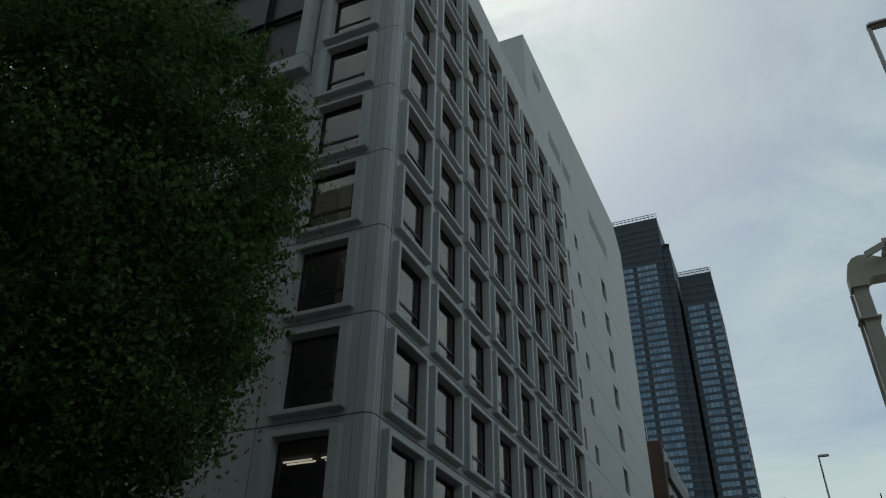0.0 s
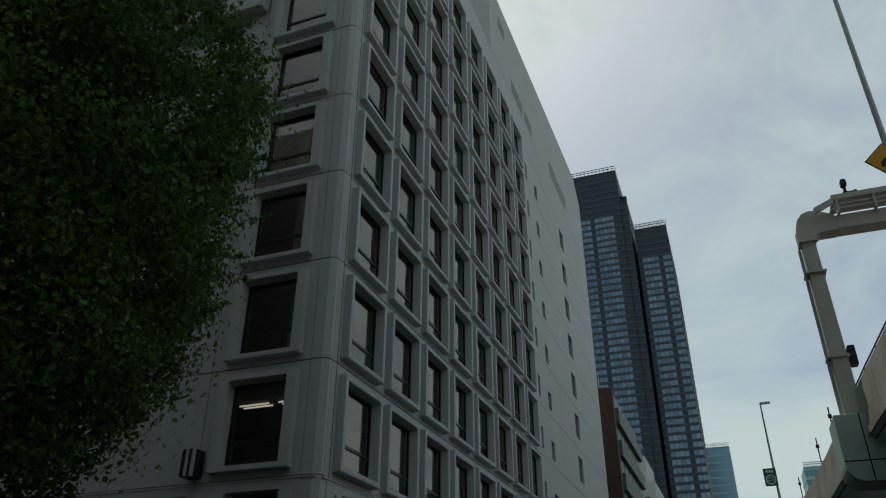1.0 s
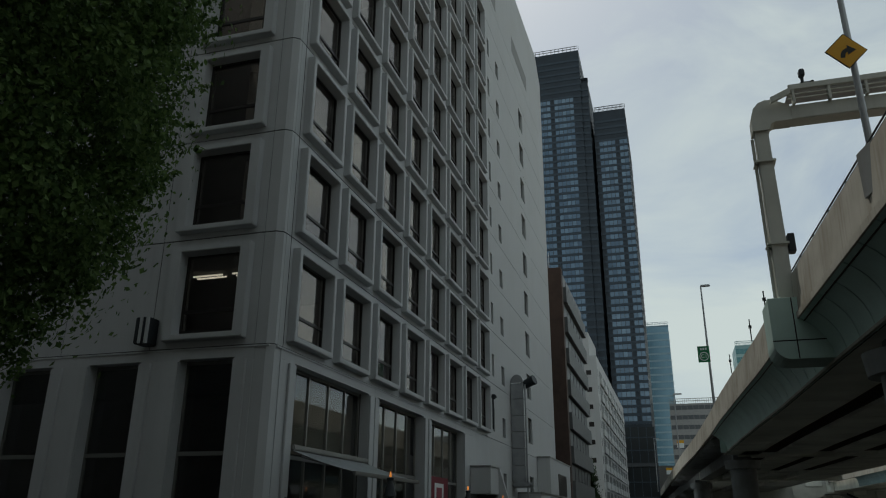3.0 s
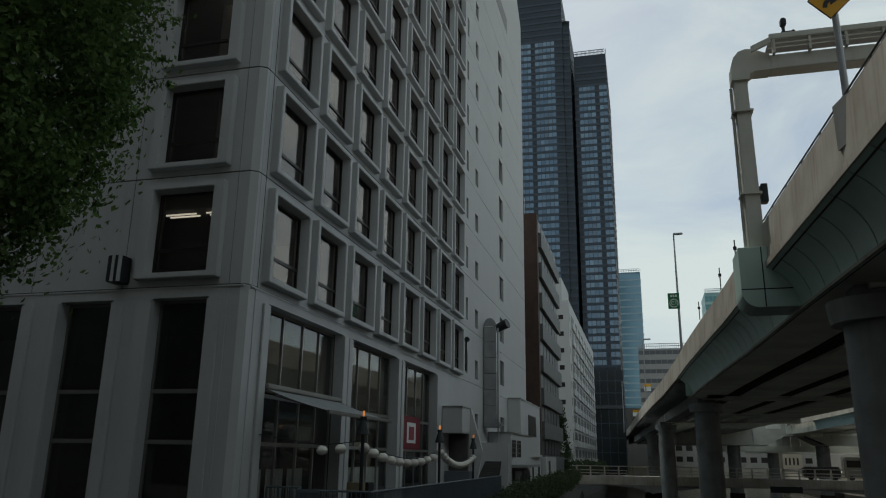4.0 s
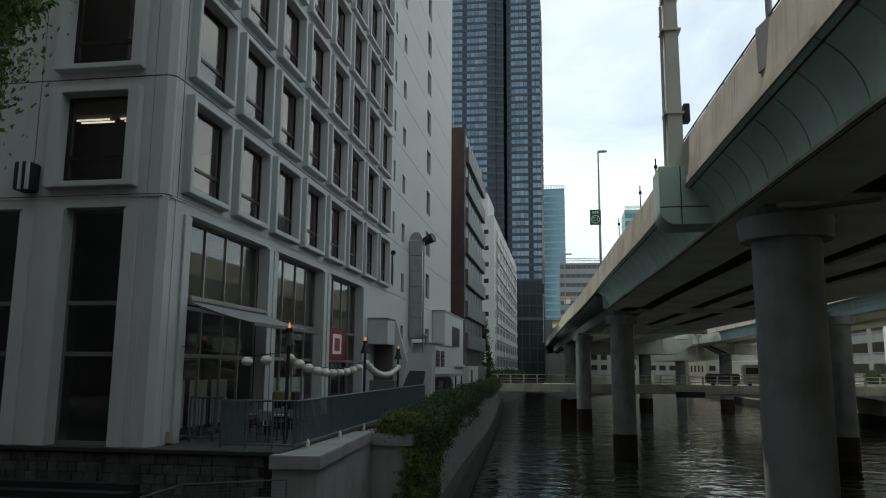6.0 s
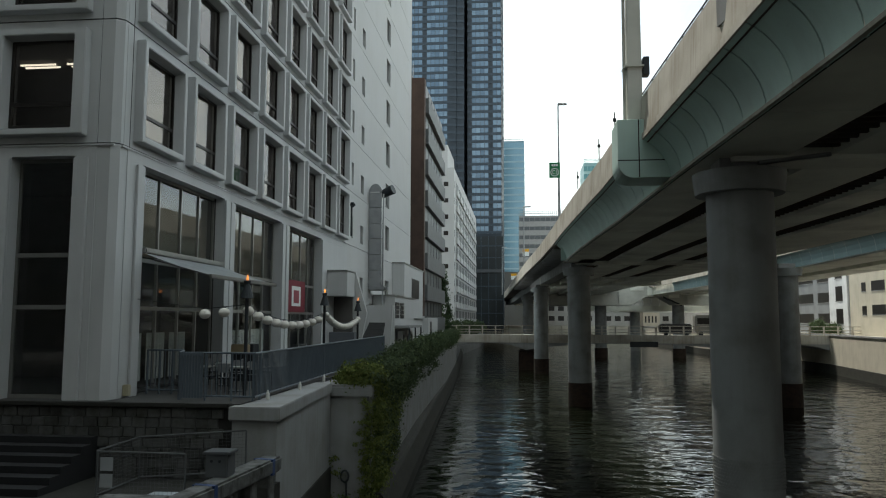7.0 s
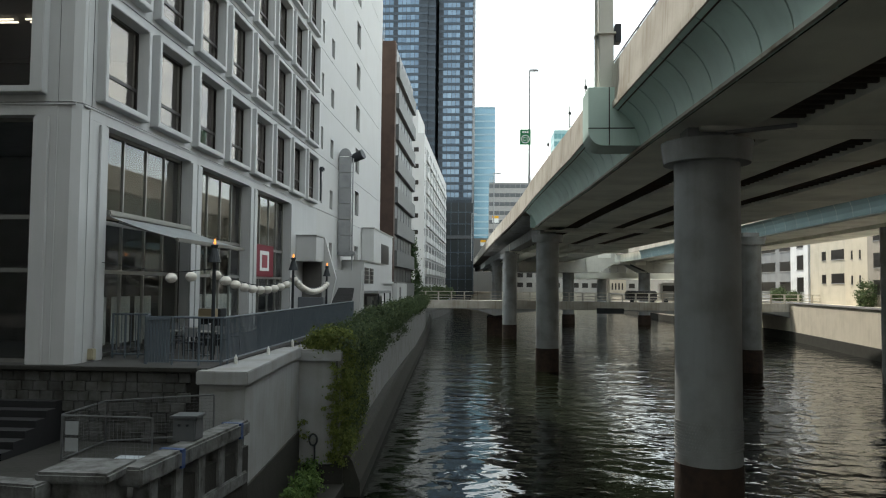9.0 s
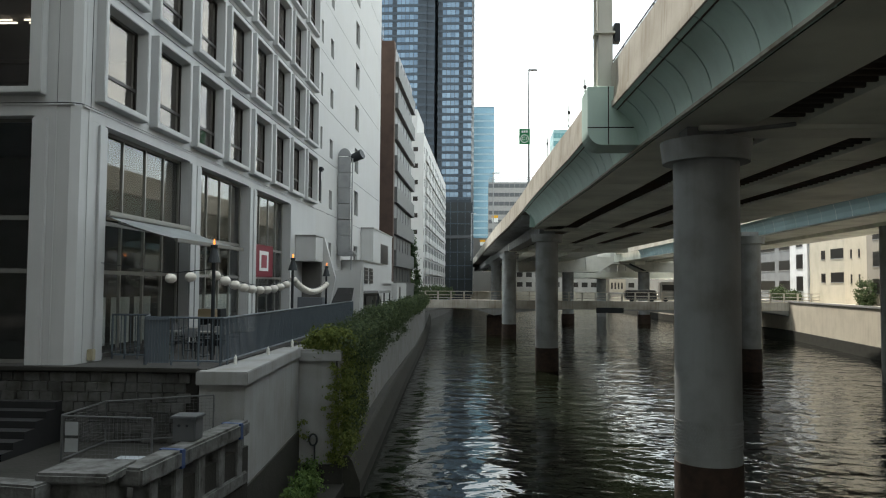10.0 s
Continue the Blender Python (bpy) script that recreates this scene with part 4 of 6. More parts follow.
for x0, x1, z0, z1 in ((13.8, 17.2, 7.2, 8.6), (21.6, 24.2, 8.0, 9.8), (24.9, 28.2, 7.1, 9.9), (29.0, 31.0, 6.6, 9.9), (33.8, 38.6, 6.9, 9.1)):
    part("cover_plate", boxes((x0, x1, 149.82, 150, z0, z1), bevel=0.04), SOFFIT, cross, "pale rectangular cover plate")
for x in (9.5, 19.3, 26.4, 32.4, 40.2):
    part("stiffener", boxes((x, x + 0.3, 149.7, 150, 6.9 if 24 < x < 28 else 5.6, 10.2)), STEEL_CREAM, cross)
part("lower_flange", boxes((6, 21.8, 149.6, 156.2, 5.08, 5.25)), STEEL_CREAM, cross)
part("lower_flange", boxes((30.2, 60, 149.6, 156.2, 5.2, 5.36)), STEEL_CREAM, cross)
part("strut", upright_bar((27.9, 6.9), (31.4, 5.3), 0.35, 149.7, 150.2), DARK_STEEL, cross, "dark slanting strut")
part("deck_edge", boxes((24, 60, 149.6, 157, 10.3, 11.5), bevel=0.05), PARAPET, cross, "sunlit cream parapet")
for i in range(5):
    part("screen_panel", boxes((22.8 + i * 1.75, 24.4 + i * 1.75, 164.0, 164.2, 5.3, 7.5)), WHITE_PANEL, cross, "translucent white noise screen panel")
part("far_girder", boxes((14, 60, 163.6, 166, 4.2, 5.3)), SOFFIT, cross)
for x in (16.2, 31.4):
    part("pier", tube(bmesh.new(), (x, 153.4, WATER_Z + 1.9), (x, 153.4, 5.3), 1.15, 1.15, 24), PIER, cross, smooth=True)
    part("pier_foot", tube(bmesh.new(), (x, 153.4, WATER_Z - 2), (x, 153.4, WATER_Z + 1.9), 1.3, 1.3, 24), RUST, cross, "dark stained pier foot", True)
part("pier", tube(bmesh.new(), (28.4, 190, WATER_Z - 2), (28.4, 190, 4.2), 1.2, 1.2, 20), PIER, cross, smooth=True)
part("back_span", boxes((20, 60, 186, 194, 4.2, 6.0)), SOFFIT, cross)

# ---- road bridge across the river ----
road = thing("road_bridge", (25, 117, -1), "low concrete road bridge with pale railings over the river", "bridge")
part("deck", boxes((-14, 52, 112.6, 123, -1.0, -0.1)), CONCRETE, road)
part("edge_beam", boxes((-14, 52, 112.2, 112.6, -1.15, 0.05), bevel=0.03), PARAPET, road)
bm = bmesh.new()
n = 24
for x0, x1, rise in ((-10.5, 1.0, 0.55), (1.0, 30.9, 0.5), (30.9, 44.5, 0.5)):
    top = [bm.verts.new((x0 + (x1 - x0) * i / n, 112.3, -1.0)) for i in range(n + 1)]
    low = [bm.verts.new((x0 + (x1 - x0) * i / n, 112.3, -1.2 - 2.0 * (abs(2 * i / n - 1) ** 2.4) * rise)) for i in range(n + 1)]
    low2 = [bm.verts.new((v.co.x, 122.8, v.co.z)) for v in low]
    for i in range(n):
        bm.faces.new((top[i], low[i], low[i + 1], top[i + 1]))
        bm.faces.new((low[i], low2[i], low2[i + 1], low[i + 1]))
bmesh.ops.recalc_face_normals(bm, faces=bm.faces)
part("arch_girder", bm, CONCRETE, road, "shallow arched concrete girders")
part("service_pipe", boxes((16, 20, 112.1, 112.3, -1.7, -0.9)), DARK_STEEL, road)
for x in (1.0, 30.9):
    part("river_pier", boxes((x - 1.2, x + 1.4, 113.2, 122.4, WATER_Z - 2, -2.4), bevel=0.2), RUST, road, "dark stained masonry pier")
for z in (0.35, 0.75, 1.3):
    part("rail", boxes((-12, 50, 112.36, 112.46, z, z + 0.1)), PARAPET, road)
m0 = None
for i in range(32):
    x = -11.5 + i * 1.95
    if m0 is None:
        m0 = part("rail_post", boxes((x, x + 0.22, 112.33, 112.5, 0.05, 1.4)), PARAPET, road)
    else:
        piece("rail_post", m0.data, Matrix.Translation((i * 1.95, 0, 0)), road)


def parked_van(x, y, length, height, colour, label):
    v = thing("van", (x, y, -0.1), label, "van")
    bm = boxes((x, x + length, y, y + 1.8, 0.25, height), bevel=0.18)
    part("body", bm, surface("vehicle_paint", colour, 0.3, 0.2, vary=0.05, bump=0), v)
    part("windows", boxes((x + 0.3, x + length - 0.3, y - 0.02, y + 1.82, height * 0.55, height * 0.86), bevel=0.02), SASH, v)
    for u in (0.8, length - 0.8):
        part("wheel", tube(bmesh.new(), (x + u, y - 0.02, 0.22), (x + u, y + 0.2, 0.22), 0.32, 0.32, 16), DARK_STEEL, v)


parked_van(20.9, 115, 4.6, 1.7, (0.05, 0.05, 0.055), "dark car crossing stands on the road bridge")
parked_van(26.2, 116, 7, 3.0, (0.25, 0.24, 0.22), "grey lorry stands on the road bridge")

# ---- things on the expressway ----
OX = lambda y: np.interp(y, [p[1] for p in EDGE], [p[0] for p in EDGE]) - 0.9
# gantry
GX, GY = 4.33, 28.0
g = thing("sign_gantry", (GX, GY, 9.4), "cream steel gantry arching over the expressway", "gantry")
bm = bmesh.new()
base = [(-0.28, -0.28), (0.28, -0.28), (0.28, 0.28), (-0.28, 0.28)]
tube(bm, (GX, GY, 9.3), (GX, GY, 16.2), 0.38, 0.33, 4)
bmesh.ops.rotate(bm, verts=bm.verts, cent=(GX, GY, 9.3), matrix=Matrix.Rotation(radians(45), 3, "Z"))
part("post", bm, STEEL_CREAM, g)
part("post_pipe", tube(bmesh.new(), (GX - 0.36, GY, 9.5), (GX - 0.34, GY, 16), 0.06, 0.06, 8), STEEL_CREAM, g)
bm = bmesh.new()
sw = [(-0.32, 16.2), (-0.31, 16.8), (-0.2, 17.15), (0.0, 17.38), (0.25, 17.46), (0.5, 17.44), (1.1, 17.14), (1.1, 16.5), (0.5, 16.5), (0.36, 16.42), (0.3, 16.2)]
a_, b_ = ([bm.verts.new((GX + x, GY + y, z)) for x, z in sw] for y in (-0.34, 0.34))
bm.faces.new(a_), bm.faces.new(b_[::-1])
for i in range(len(sw)):
    bm.faces.new((a_[i], b_[i], b_[(i + 1) % len(sw)], a_[(i + 1) % len(sw)]))
bmesh.ops.recalc_face_normals(bm, faces=bm.faces)
part("corner", bm, STEEL_CREAM, g)
part("beam", boxes((GX + 1.1, GX + 18, GY - 0.34, GY + 0.34, 16.5, 17.1), bevel=0.03), STEEL_CREAM, g)
part("walkway_edge", boxes((GX + 1.1, GX + 18, GY - 0.62, GY - 0.5, 17.6, 17.84), bevel=0.02), STEEL_CREAM, g)
part("walkway_floor", boxes((GX + 1.1, GX + 18, GY - 0.5, GY + 0.5, 17.6, 17.65)), GALV, g)
for i in range(14):
    x = GX + 1.2 + i * 1.25
    part("walkway_post", boxes((x, x + 0.09, GY - 0.6, GY - 0.3, 17.05, 17.6)), STEEL_CREAM, g)
for z in (17.24, 17.42):
    part("walkway_rail", boxes((GX + 1.0, GX + 18, GY - 0.56, GY - 0.52, z, z + 0.045)), STEEL_CREAM, g)
part("rail_brace", upright_bar((GX + 0.42, 17.4), (GX + 1.15, 17.72), 0.24, GY - 0.62, GY - 0.5), STEEL_CREAM, g)
part("camera_mast", boxes((GX + 1.7, GX + 1.8, GY - 0.1, GY, 17.65, 18.4), (GX + 2.05, GX + 2.13, GY - 0.1, GY, 17.65, 18.2), (GX + 1.65, GX + 2.15, GY - 0.1, GY, 18.1, 18.17)), DARK_STEEL, g)
part("camera_head", boxes((GX + 1.66, GX + 1.86, GY - 0.2, GY + 0.12, 18.42, 18.72), bevel=0.04), DARK_STEEL, g)
for i, x in enumerate((3.5, 4.1, 5.4)):
    part("equipment_box", boxes((GX + x, GX + x + 0.4 + 0.3 * (i == 1), GY - 0.2, GY + 0.2, 17.84, 18.06), bevel=0.02), DARK_STEEL, g)
for z in (11.6, 14.9):
    part("clamp", boxes((GX - 0.4, GX + 0.34, GY - 0.34, GY + 0.34, z, z + 0.07)), STEEL_CREAM, g)
part("junction_box", boxes((GX + 0.32, GX + 0.55, GY - 0.25, GY + 0.15, 11.3, 12.0), bevel=0.02), DARK_STEEL, g)
# the clad bracket box that carries it
bm = bmesh.new()
ring = [(-0.75, 9.45), (0.6, 9.45), (1.3, 9.0), (1.35, 7.3)] + [(-0.2 - 0.55 * math.sin(k * math.pi / 12), 7.85 - 0.55 * math.cos(k * math.pi / 12)) for k in range(7)]
a_, b_ = ([bm.verts.new((GX + x, GY + y, z)) for x, z in ring] for y in (-0.85, 0.85))
bm.faces.new(a_), bm.faces.new(b_[::-1])
for i in range(11):
    bm.faces.new((a_[i], b_[i], b_[(i + 1) % 11], a_[(i + 1) % 11]))
bmesh.ops.recalc_face_normals(bm, faces=bm.faces)
bmesh.ops.bevel(bm, geom=list(bm.edges), offset=0.012, segments=1, affect="EDGES")
part("bracket_box", bm, FASCIA, deck, "grey-green clad bracket under the gantry")
part("bracket_joint", boxes((GX - 0.02, GX + 0.02, GY - 0.855, GY - 0.84, 7.32, 9.44), (GX - 0.75, GX + 1.3, GY - 0.855, GY - 0.84, 7.92, 7.96)), JOINT, deck)

# curve warning sign
SX, SY = 5.05, 17.9
s = thing("warning_sign", (SX, SY, 10.7), "yellow diamond sign with a black curved arrow on a pole", "road sign")
part("pole", tube(bmesh.new(), (SX + 0.03, SY, 10.5), (SX + 0.05, SY, 19.2), 0.085, 0.06, 12), GALV, s)
part("lamp_head", boxes((SX, SX + 0.75, SY - 0.14, SY + 0.14, 19.15, 19.32), bevel=0.05), GALV, s, "grey lamp head on the pole top")
YELLOW = surface("sign_yellow", (0.7, 0.36, 0.01), 0.45, vary=0.06, bump=0)
BLACK = surface("sign_black", (0.015, 0.015, 0.015), 0.5, vary=0.05, bump=0)
tilt = Matrix.Translation((SX - 0.1, SY - 0.12, 13.05)) @ Matrix.Rotation(radians(10), 4, "Z") @ Matrix.Rotation(radians(45), 4, "Y")
for nm, half, y0, y1, mt in (("sign_back", 0.355, -0.01, 0.01, BLACK), ("sign_plate", 0.335, -0.018, -0.011, YELLOW)):
    bm = boxes((-half, half, y0, y1, -half, half))
    bmesh.ops.transform(bm, matrix=tilt, verts=bm.verts)
    part(nm, bm, mt, s)
flat = Matrix.Translation((SX - 0.1, SY - 0.147, 13.05)) @ Matrix.Rotation(radians(10), 4, "Z")
bm = bmesh.new()
arc = [(-0.16 + 0.2 * (1 - math.cos(t)), -0.2 + 0.27 * math.sin(t)) for t in [i / 8 * math.pi / 2 for i in range(9)]]
inn = [(-0.05 + 0.1 * (1 - math.cos(t)), -0.2 + 0.17 * math.sin(t)) for t in [i / 8 * math.pi / 2 for i in range(9)]]
fr = [[bm.verts.new((x, 0, z)) for x, z in c] for c in (arc, inn)]
for i in range(8):
    bm.faces.new((fr[0][i], fr[0][i + 1], fr[1][i + 1], fr[1][i]))
bm.faces.new([bm.verts.new((x, 0, z)) for x, z in ((0.03, 0.16), (0.24, 0.02), (0.03, -0.12))])
bmesh.ops.transform(bm, matrix=flat, verts=bm.verts)
part("arrow", bm, BLACK, s, "black curved arrow")
bm = boxes((SX - 0.12, SX + 0.62, SY - 0.4, SY + 0.5, 9.25, 10.55), bevel=0.08)
bmesh.ops.rotate(bm, verts=bm.verts, cent=(SX, SY, 9.9), matrix=Matrix.Rotation(radians(12), 3, "Z"))
part("pole_bracket", bm, CONCRETE, deck, "grey bracket box on the parapet")

# street lamp with the route sign
LX, LY = 3.42, 63.8
lamp = thing("street_lamp", (LX, LY, 9.5), "slim grey street lamp on the expressway parapet", "street lamp")
part("pole", tube(bmesh.new(), (LX, LY, 9.4), (LX, LY, 20.7), 0.12, 0.06, 10), GALV, lamp)
part("pole_base", boxes((LX - 0.35, LX + 0.35, LY - 0.3, LY + 0.3, 8.6, 10.0), bevel=0.04), CONCRETE, lamp)
part("lamp_head", boxes((LX - 0.05, LX + 0.75, LY - 0.12, LY + 0.12, 20.65, 20.83), bevel=0.05), GALV, lamp)
GREEN = surface("sign_green", (0.005, 0.16, 0.06), 0.4, vary=0.05, bump=0)
WHITE = surface("sign_white", (0.75, 0.77, 0.76), 0.5, vary=0.03, bump=0)
rs = thing("route_sign", (LX - 0.3, LY - 0.15, 14.3), "green expressway route sign with a white ring on the lamp pole", "road sign")
part("plate", boxes((LX - 0.82, LX + 0.1, LY - 0.17, LY - 0.13, 14.28, 15.6), bevel=0.01), GREEN, rs)
bm = bmesh.new()
for i in range(28):
    t0, t1 = 2 * math.pi * i / 28, 2 * math.pi * (i + 1) / 28
    q = [(r * math.cos(t), r * math.sin(t)) for r, t in ((0.36, t0), (0.36, t1), (0.30, t1), (0.30, t0))]
    bm.faces.new([bm.verts.new((LX - 0.36 + x, LY - 0.178, 14.76 + z)) for x, z in q])
part("ring", bm, WHITE, rs)
for i in range(3):
    part("caption_bar", boxes((LX - 0.62 + i * 0.19, LX - 0.48 + i * 0.19, LY - 0.18, LY - 0.172, 15.28, 15.46)), WHITE, rs)
cur = bpy.data.curves.new("route_text", "FONT")
cur.body, cur.size, cur.extrude, cur.align_x, cur.align_y = "C1", 0.42, 0.003, "CENTER", "CENTER"
cur.materials.append(WHITE)
txt = new("route_text", cur)
txt.parent = rs
txt.matrix_basis = Matrix.Translation((-0.06, -0.03, 0.46)) @ Matrix.Rotation(radians(90), 4, "X")
for x, y, z, w, h in ((1.8, 205, 19.6, 1.7, 1.9), (-1.4, 190, 12.4, 1.4, 1.5)):
    ds = thing("direction_sign", (x, y, 8.9), "white road sign with a yellow header on a grey post", "road sign", "far signs on the expressway")
    part("post", tube(bmesh.new(), (x, y, 8.8), (x, y, z + h), 0.1, 0.08, 8), GALV, ds)
    part("plate", boxes((x - w / 2, x + w / 2, y - 0.2, y - 0.12, z, z + h)), WHITE, ds)
    part("header", boxes((x - w / 2, x + w / 2, y - 0.23, y - 0.2, z + h * 0.62, z + h)), YELLOW, ds)
# parapet rail, marker posts and the far lamps
rail_line = [q for q in along(EDGE, 2.0) if 8 < q[1] < 29]
for z, r in ((10.56, 0.025), (10.46, 0.02)):
    bm = bmesh.new()
    for (x0, y0), (x1, y1) in zip(rail_line, rail_line[1:]):
        tube(bm, (x0 - 0.8, y0, z), (x1 - 0.8, y1, z), r, r, 6)
    part("hand_rail", bm, DARK_STEEL, deck)
for x0, y0 in rail_line:
    part("rail_post", tube(bmesh.new(), (x0 - 0.8, y0, 10.3), (x0 - 0.8, y0, 10.56), 0.025, 0.025, 6), DARK_STEEL, deck)
for y in (33.5, 38.5, 47):
    x = float(OX(y))
    m = thing("marker_post", (x, y, 10.4), "thin marker post on the expressway parapet", "post", "marker posts on the parapet")
    part("stem", tube(bmesh.new(), (x, y, 10.38), (x, y, 11.5), 0.03, 0.03, 6), DARK_STEEL, m)
    part("reflector", boxes((x - 0.07, x + 0.07, y - 0.04, y + 0.04, 11.05, 11.2)), DARK_STEEL, m)
for x, y, h in ((0.8, 125, 21), (-4.2, 185, 20)):
    m = thing("street_lamp", (x, y, 9), "slim grey street lamp far along the expressway", "street lamp")
    part("pole", tube(bmesh.new(), (x, y, 8.4), (x, y, h), 0.12, 0.07, 8), GALV, m)
    part("lamp_head", boxes((x - 0.1, x + 1.2, y - 0.15, y + 0.15, h, h + 0.2)), GALV, m)


# ---- terrace, quay corner and landing ----
bm = boxes((-30, -7.45, 19.02, 46, -2.4, -0.06))
prism(bm, [(-7.5, 19.1), (-7.0, 19.1), (-7.6, 46), (-7.5, 46)], -2.4, -0.06)
setting("terrace_base", bm, OLD_CONCRETE, "dark concrete base under the restaurant terrace", "terrace")
setting("floor_terrace", boxes((-30, -7.2, 18.98, 46, -0.06, 0.0)), PAVING, "grey paved restaurant terrace", "floor")
bm = prism(bmesh.new(), [(-7.3, 18.72), (-6.12, 18.72), (-6.66, 26.3), (-7.4, 26.3)], WATER_Z - 2, -0.38)
quay = setting("wall_quay_corner", bm, CONCRETE, "pale grey concrete quay wall corner beside the terrace", "wall")
bm = prism(bmesh.new(), [(-7.36, 18.6), (-6.02, 18.6), (-6.58, 26.18), (-7.36, 26.18)], -0.38, -0.03)
bmesh.ops.bevel(bm, geom=list(bm.edges), offset=0.025, segments=2, affect="EDGES")
setting("trim_quay_coping", bm, CONCRETE, "weathered concrete coping slab on the quay wall", "coping")
bm = prism(bmesh.new(), [(-6.75, 26.2), (-5.15, 26.2), (-5.15, 26.9), (-6.75, 26.9)], -0.5, -0.2)
setting("trim_flood_gate_coping", bm, CONCRETE, "concrete cap on the flood wall end", "coping")
setting("trim_wall_joint", boxes((-5.32, -5.28, 26.16, 26.3, -4.4, -0.5)), JOINT, "dark vertical joint in the flood wall", "joint")
ring = thing("mooring_ring", (-6.1, 26.2, -3.3), "dark iron mooring ring on the flood wall", "mooring ring")
bm = bmesh.new()
for i in range(14):
    t0, t1 = 2 * math.pi * i / 14, 2 * math.pi * (i + 1) / 14
    tube(bm, (-6.1 + 0.14 * math.cos(t0), 26.2, -3.25 + 0.2 * math.sin(t0)), (-6.1 + 0.14 * math.cos(t1), 26.2, -3.25 + 0.2 * math.sin(t1)), 0.035, 0.035, 6)
part("ring", bm, DARK_STEEL, ring)
part("chain", tube(bmesh.new(), (-6.05, 26.22, -3.4), (-6.03, 26.22, -4.3), 0.03, 0.03, 6), DARK_STEEL, ring)
# lower landing
LAND = -1.87
# near-black mottled concrete for the landing, the ledge and the terrace edge
DARK_CONCRETE = surface("dark_concrete", (0.024, 0.023, 0.02), 0.8, vary=0.35, scale=1.5, bump=0.5, fine=12, dirt=(0.015, 0.016, 0.012))
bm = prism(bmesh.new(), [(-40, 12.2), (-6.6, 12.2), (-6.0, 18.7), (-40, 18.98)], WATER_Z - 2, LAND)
setting("ground_landing", bm, DARK_CONCRETE, "dark worn concrete landing below the terrace", "landing")
setting("ground_street", boxes((-120, -9.5, -14, 11.5, -1.5, -0.05)), ASPHALT, "asphalt street at the bridge end", "street")
setting("ground_street_corner", boxes((-120, -16, 11.5, 18.98, -1.5, -0.05)), ASPHALT, "asphalt street beside the office building", "street")
setting("road_under_camera", boxes((-9.5, 60, -14, 0.4, -0.6, 0.5)), ASPHALT, "asphalt road bridge across the river", "road")
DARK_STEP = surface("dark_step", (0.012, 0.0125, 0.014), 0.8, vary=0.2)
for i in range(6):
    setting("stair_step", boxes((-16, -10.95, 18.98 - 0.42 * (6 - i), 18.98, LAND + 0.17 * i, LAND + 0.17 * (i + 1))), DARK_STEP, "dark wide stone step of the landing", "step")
bal = thing("stone_balustrade", (-6.5, 15.5, LAND), "weathered stone balustrade with square balusters and a capped pillar", "balustrade")
def between(p, q, s):
    return Vector(p).lerp(Vector(q), s)
def beam(bm, p, q, w, z0, z1, bevel=0.0):
    p, q = Vector((*p, 0)), Vector((*q, 0))
    d = (q - p).normalized()
    n = Vector((d.y, -d.x, 0)) * w / 2
    b2 = prism(bmesh.new(), [(v.x, v.y) for v in (p + n, q + n, q - n, p - n)], z0, z1)
    if bevel:
        bmesh.ops.bevel(b2, geom=list(b2.edges), offset=bevel, segments=2, affect="EDGES")
    me = bpy.data.meshes.new("tmp")
    b2.to_mesh(me), b2.free()
    bm.from_mesh(me)
    bpy.data.meshes.remove(me)
    return bm
RA, RB = (-6.55, 13.5), (-6.15, 18.55)
part("hand_rail", beam(bmesh.new(), RA, RB, 0.5, -1.56, -1.2, 0.05), OLD_CONCRETE, bal)
part("plinth", beam(bmesh.new(), RA, RB, 0.4, -2.75, -2.45, 0.03), OLD_CONCRETE, bal)
for i in range(5):
    p = between((*RA, 0), (*RB, 0), (i + 0.6) / 5)
    part("baluster", boxes((p.x - 0.16, p.x + 0.16, p.y - 0.2, p.y + 0.2, -2.5, -1.55), bevel=0.02), OLD_CONCRETE, bal)
part("pillar", boxes((-7.75, -6.75, 13.0, 13.9, -4, -1.35), bevel=0.03), OLD_CONCRETE, bal)
part("pillar_cap", boxes((-7.95, -6.6, 12.85, 14.05, -1.36, -1.16), bevel=0.05), OLD_CONCRETE, bal)
part("low_rail", beam(bmesh.new(), (-16, 13.9), (-7.7, 12.75), 0.45, -1.65, -1.3, 0.04), OLD_CONCRETE, bal)
part("low_panel", beam(bmesh.new(), (-16, 13.9), (-7.7, 12.75), 0.3, -4, -1.65), OLD_CONCRETE, bal)
TAPE = surface("blue_tape", (0.03, 0.06, 0.16), 0.5, vary=0.1)
for s_ in (0.32, 0.9):
    p = between((*RA, 0), (*RB, 0), s_)
    part("tape", beam(bmesh.new(), (p.x - 0.01, p.y - 0.06), (p.x + 0.01, p.y + 0.06), 0.52, -1.57, -1.193), TAPE, bal, "blue tape round the stone rail")
BOXPAINT = surface("grey_box_paint", (0.1, 0.108, 0.115), 0.5, 0.2, vary=0.15)
eb = thing("electric_box", (-6.35, 16.1, -1.2), "grey metal electric box on the stone rail", "electric box")
part("case", boxes((-6.75, -6.25, 15.85, 16.3, -1.2, -0.72), bevel=0.02), BOXPAINT, eb)
part("lid", boxes((-6.8, -6.2, 15.8, 16.35, -0.72, -0.66), bevel=0.015), BOXPAINT, eb)
for x in (-6.6, -6.42):
    part("knob", tube(bmesh.new(), (x, 15.82, -0.86), (x, 15.86, -0.86), 0.03, 0.03, 10), DARK_STEEL, eb)


FENCE = surface("dull_zinc_wire", (0.13, 0.135, 0.14), 0.55, 0.4, vary=0.2, bump=0)
PAPER = surface("weathered_paper", (0.34, 0.36, 0.37), 0.8, vary=0.1)


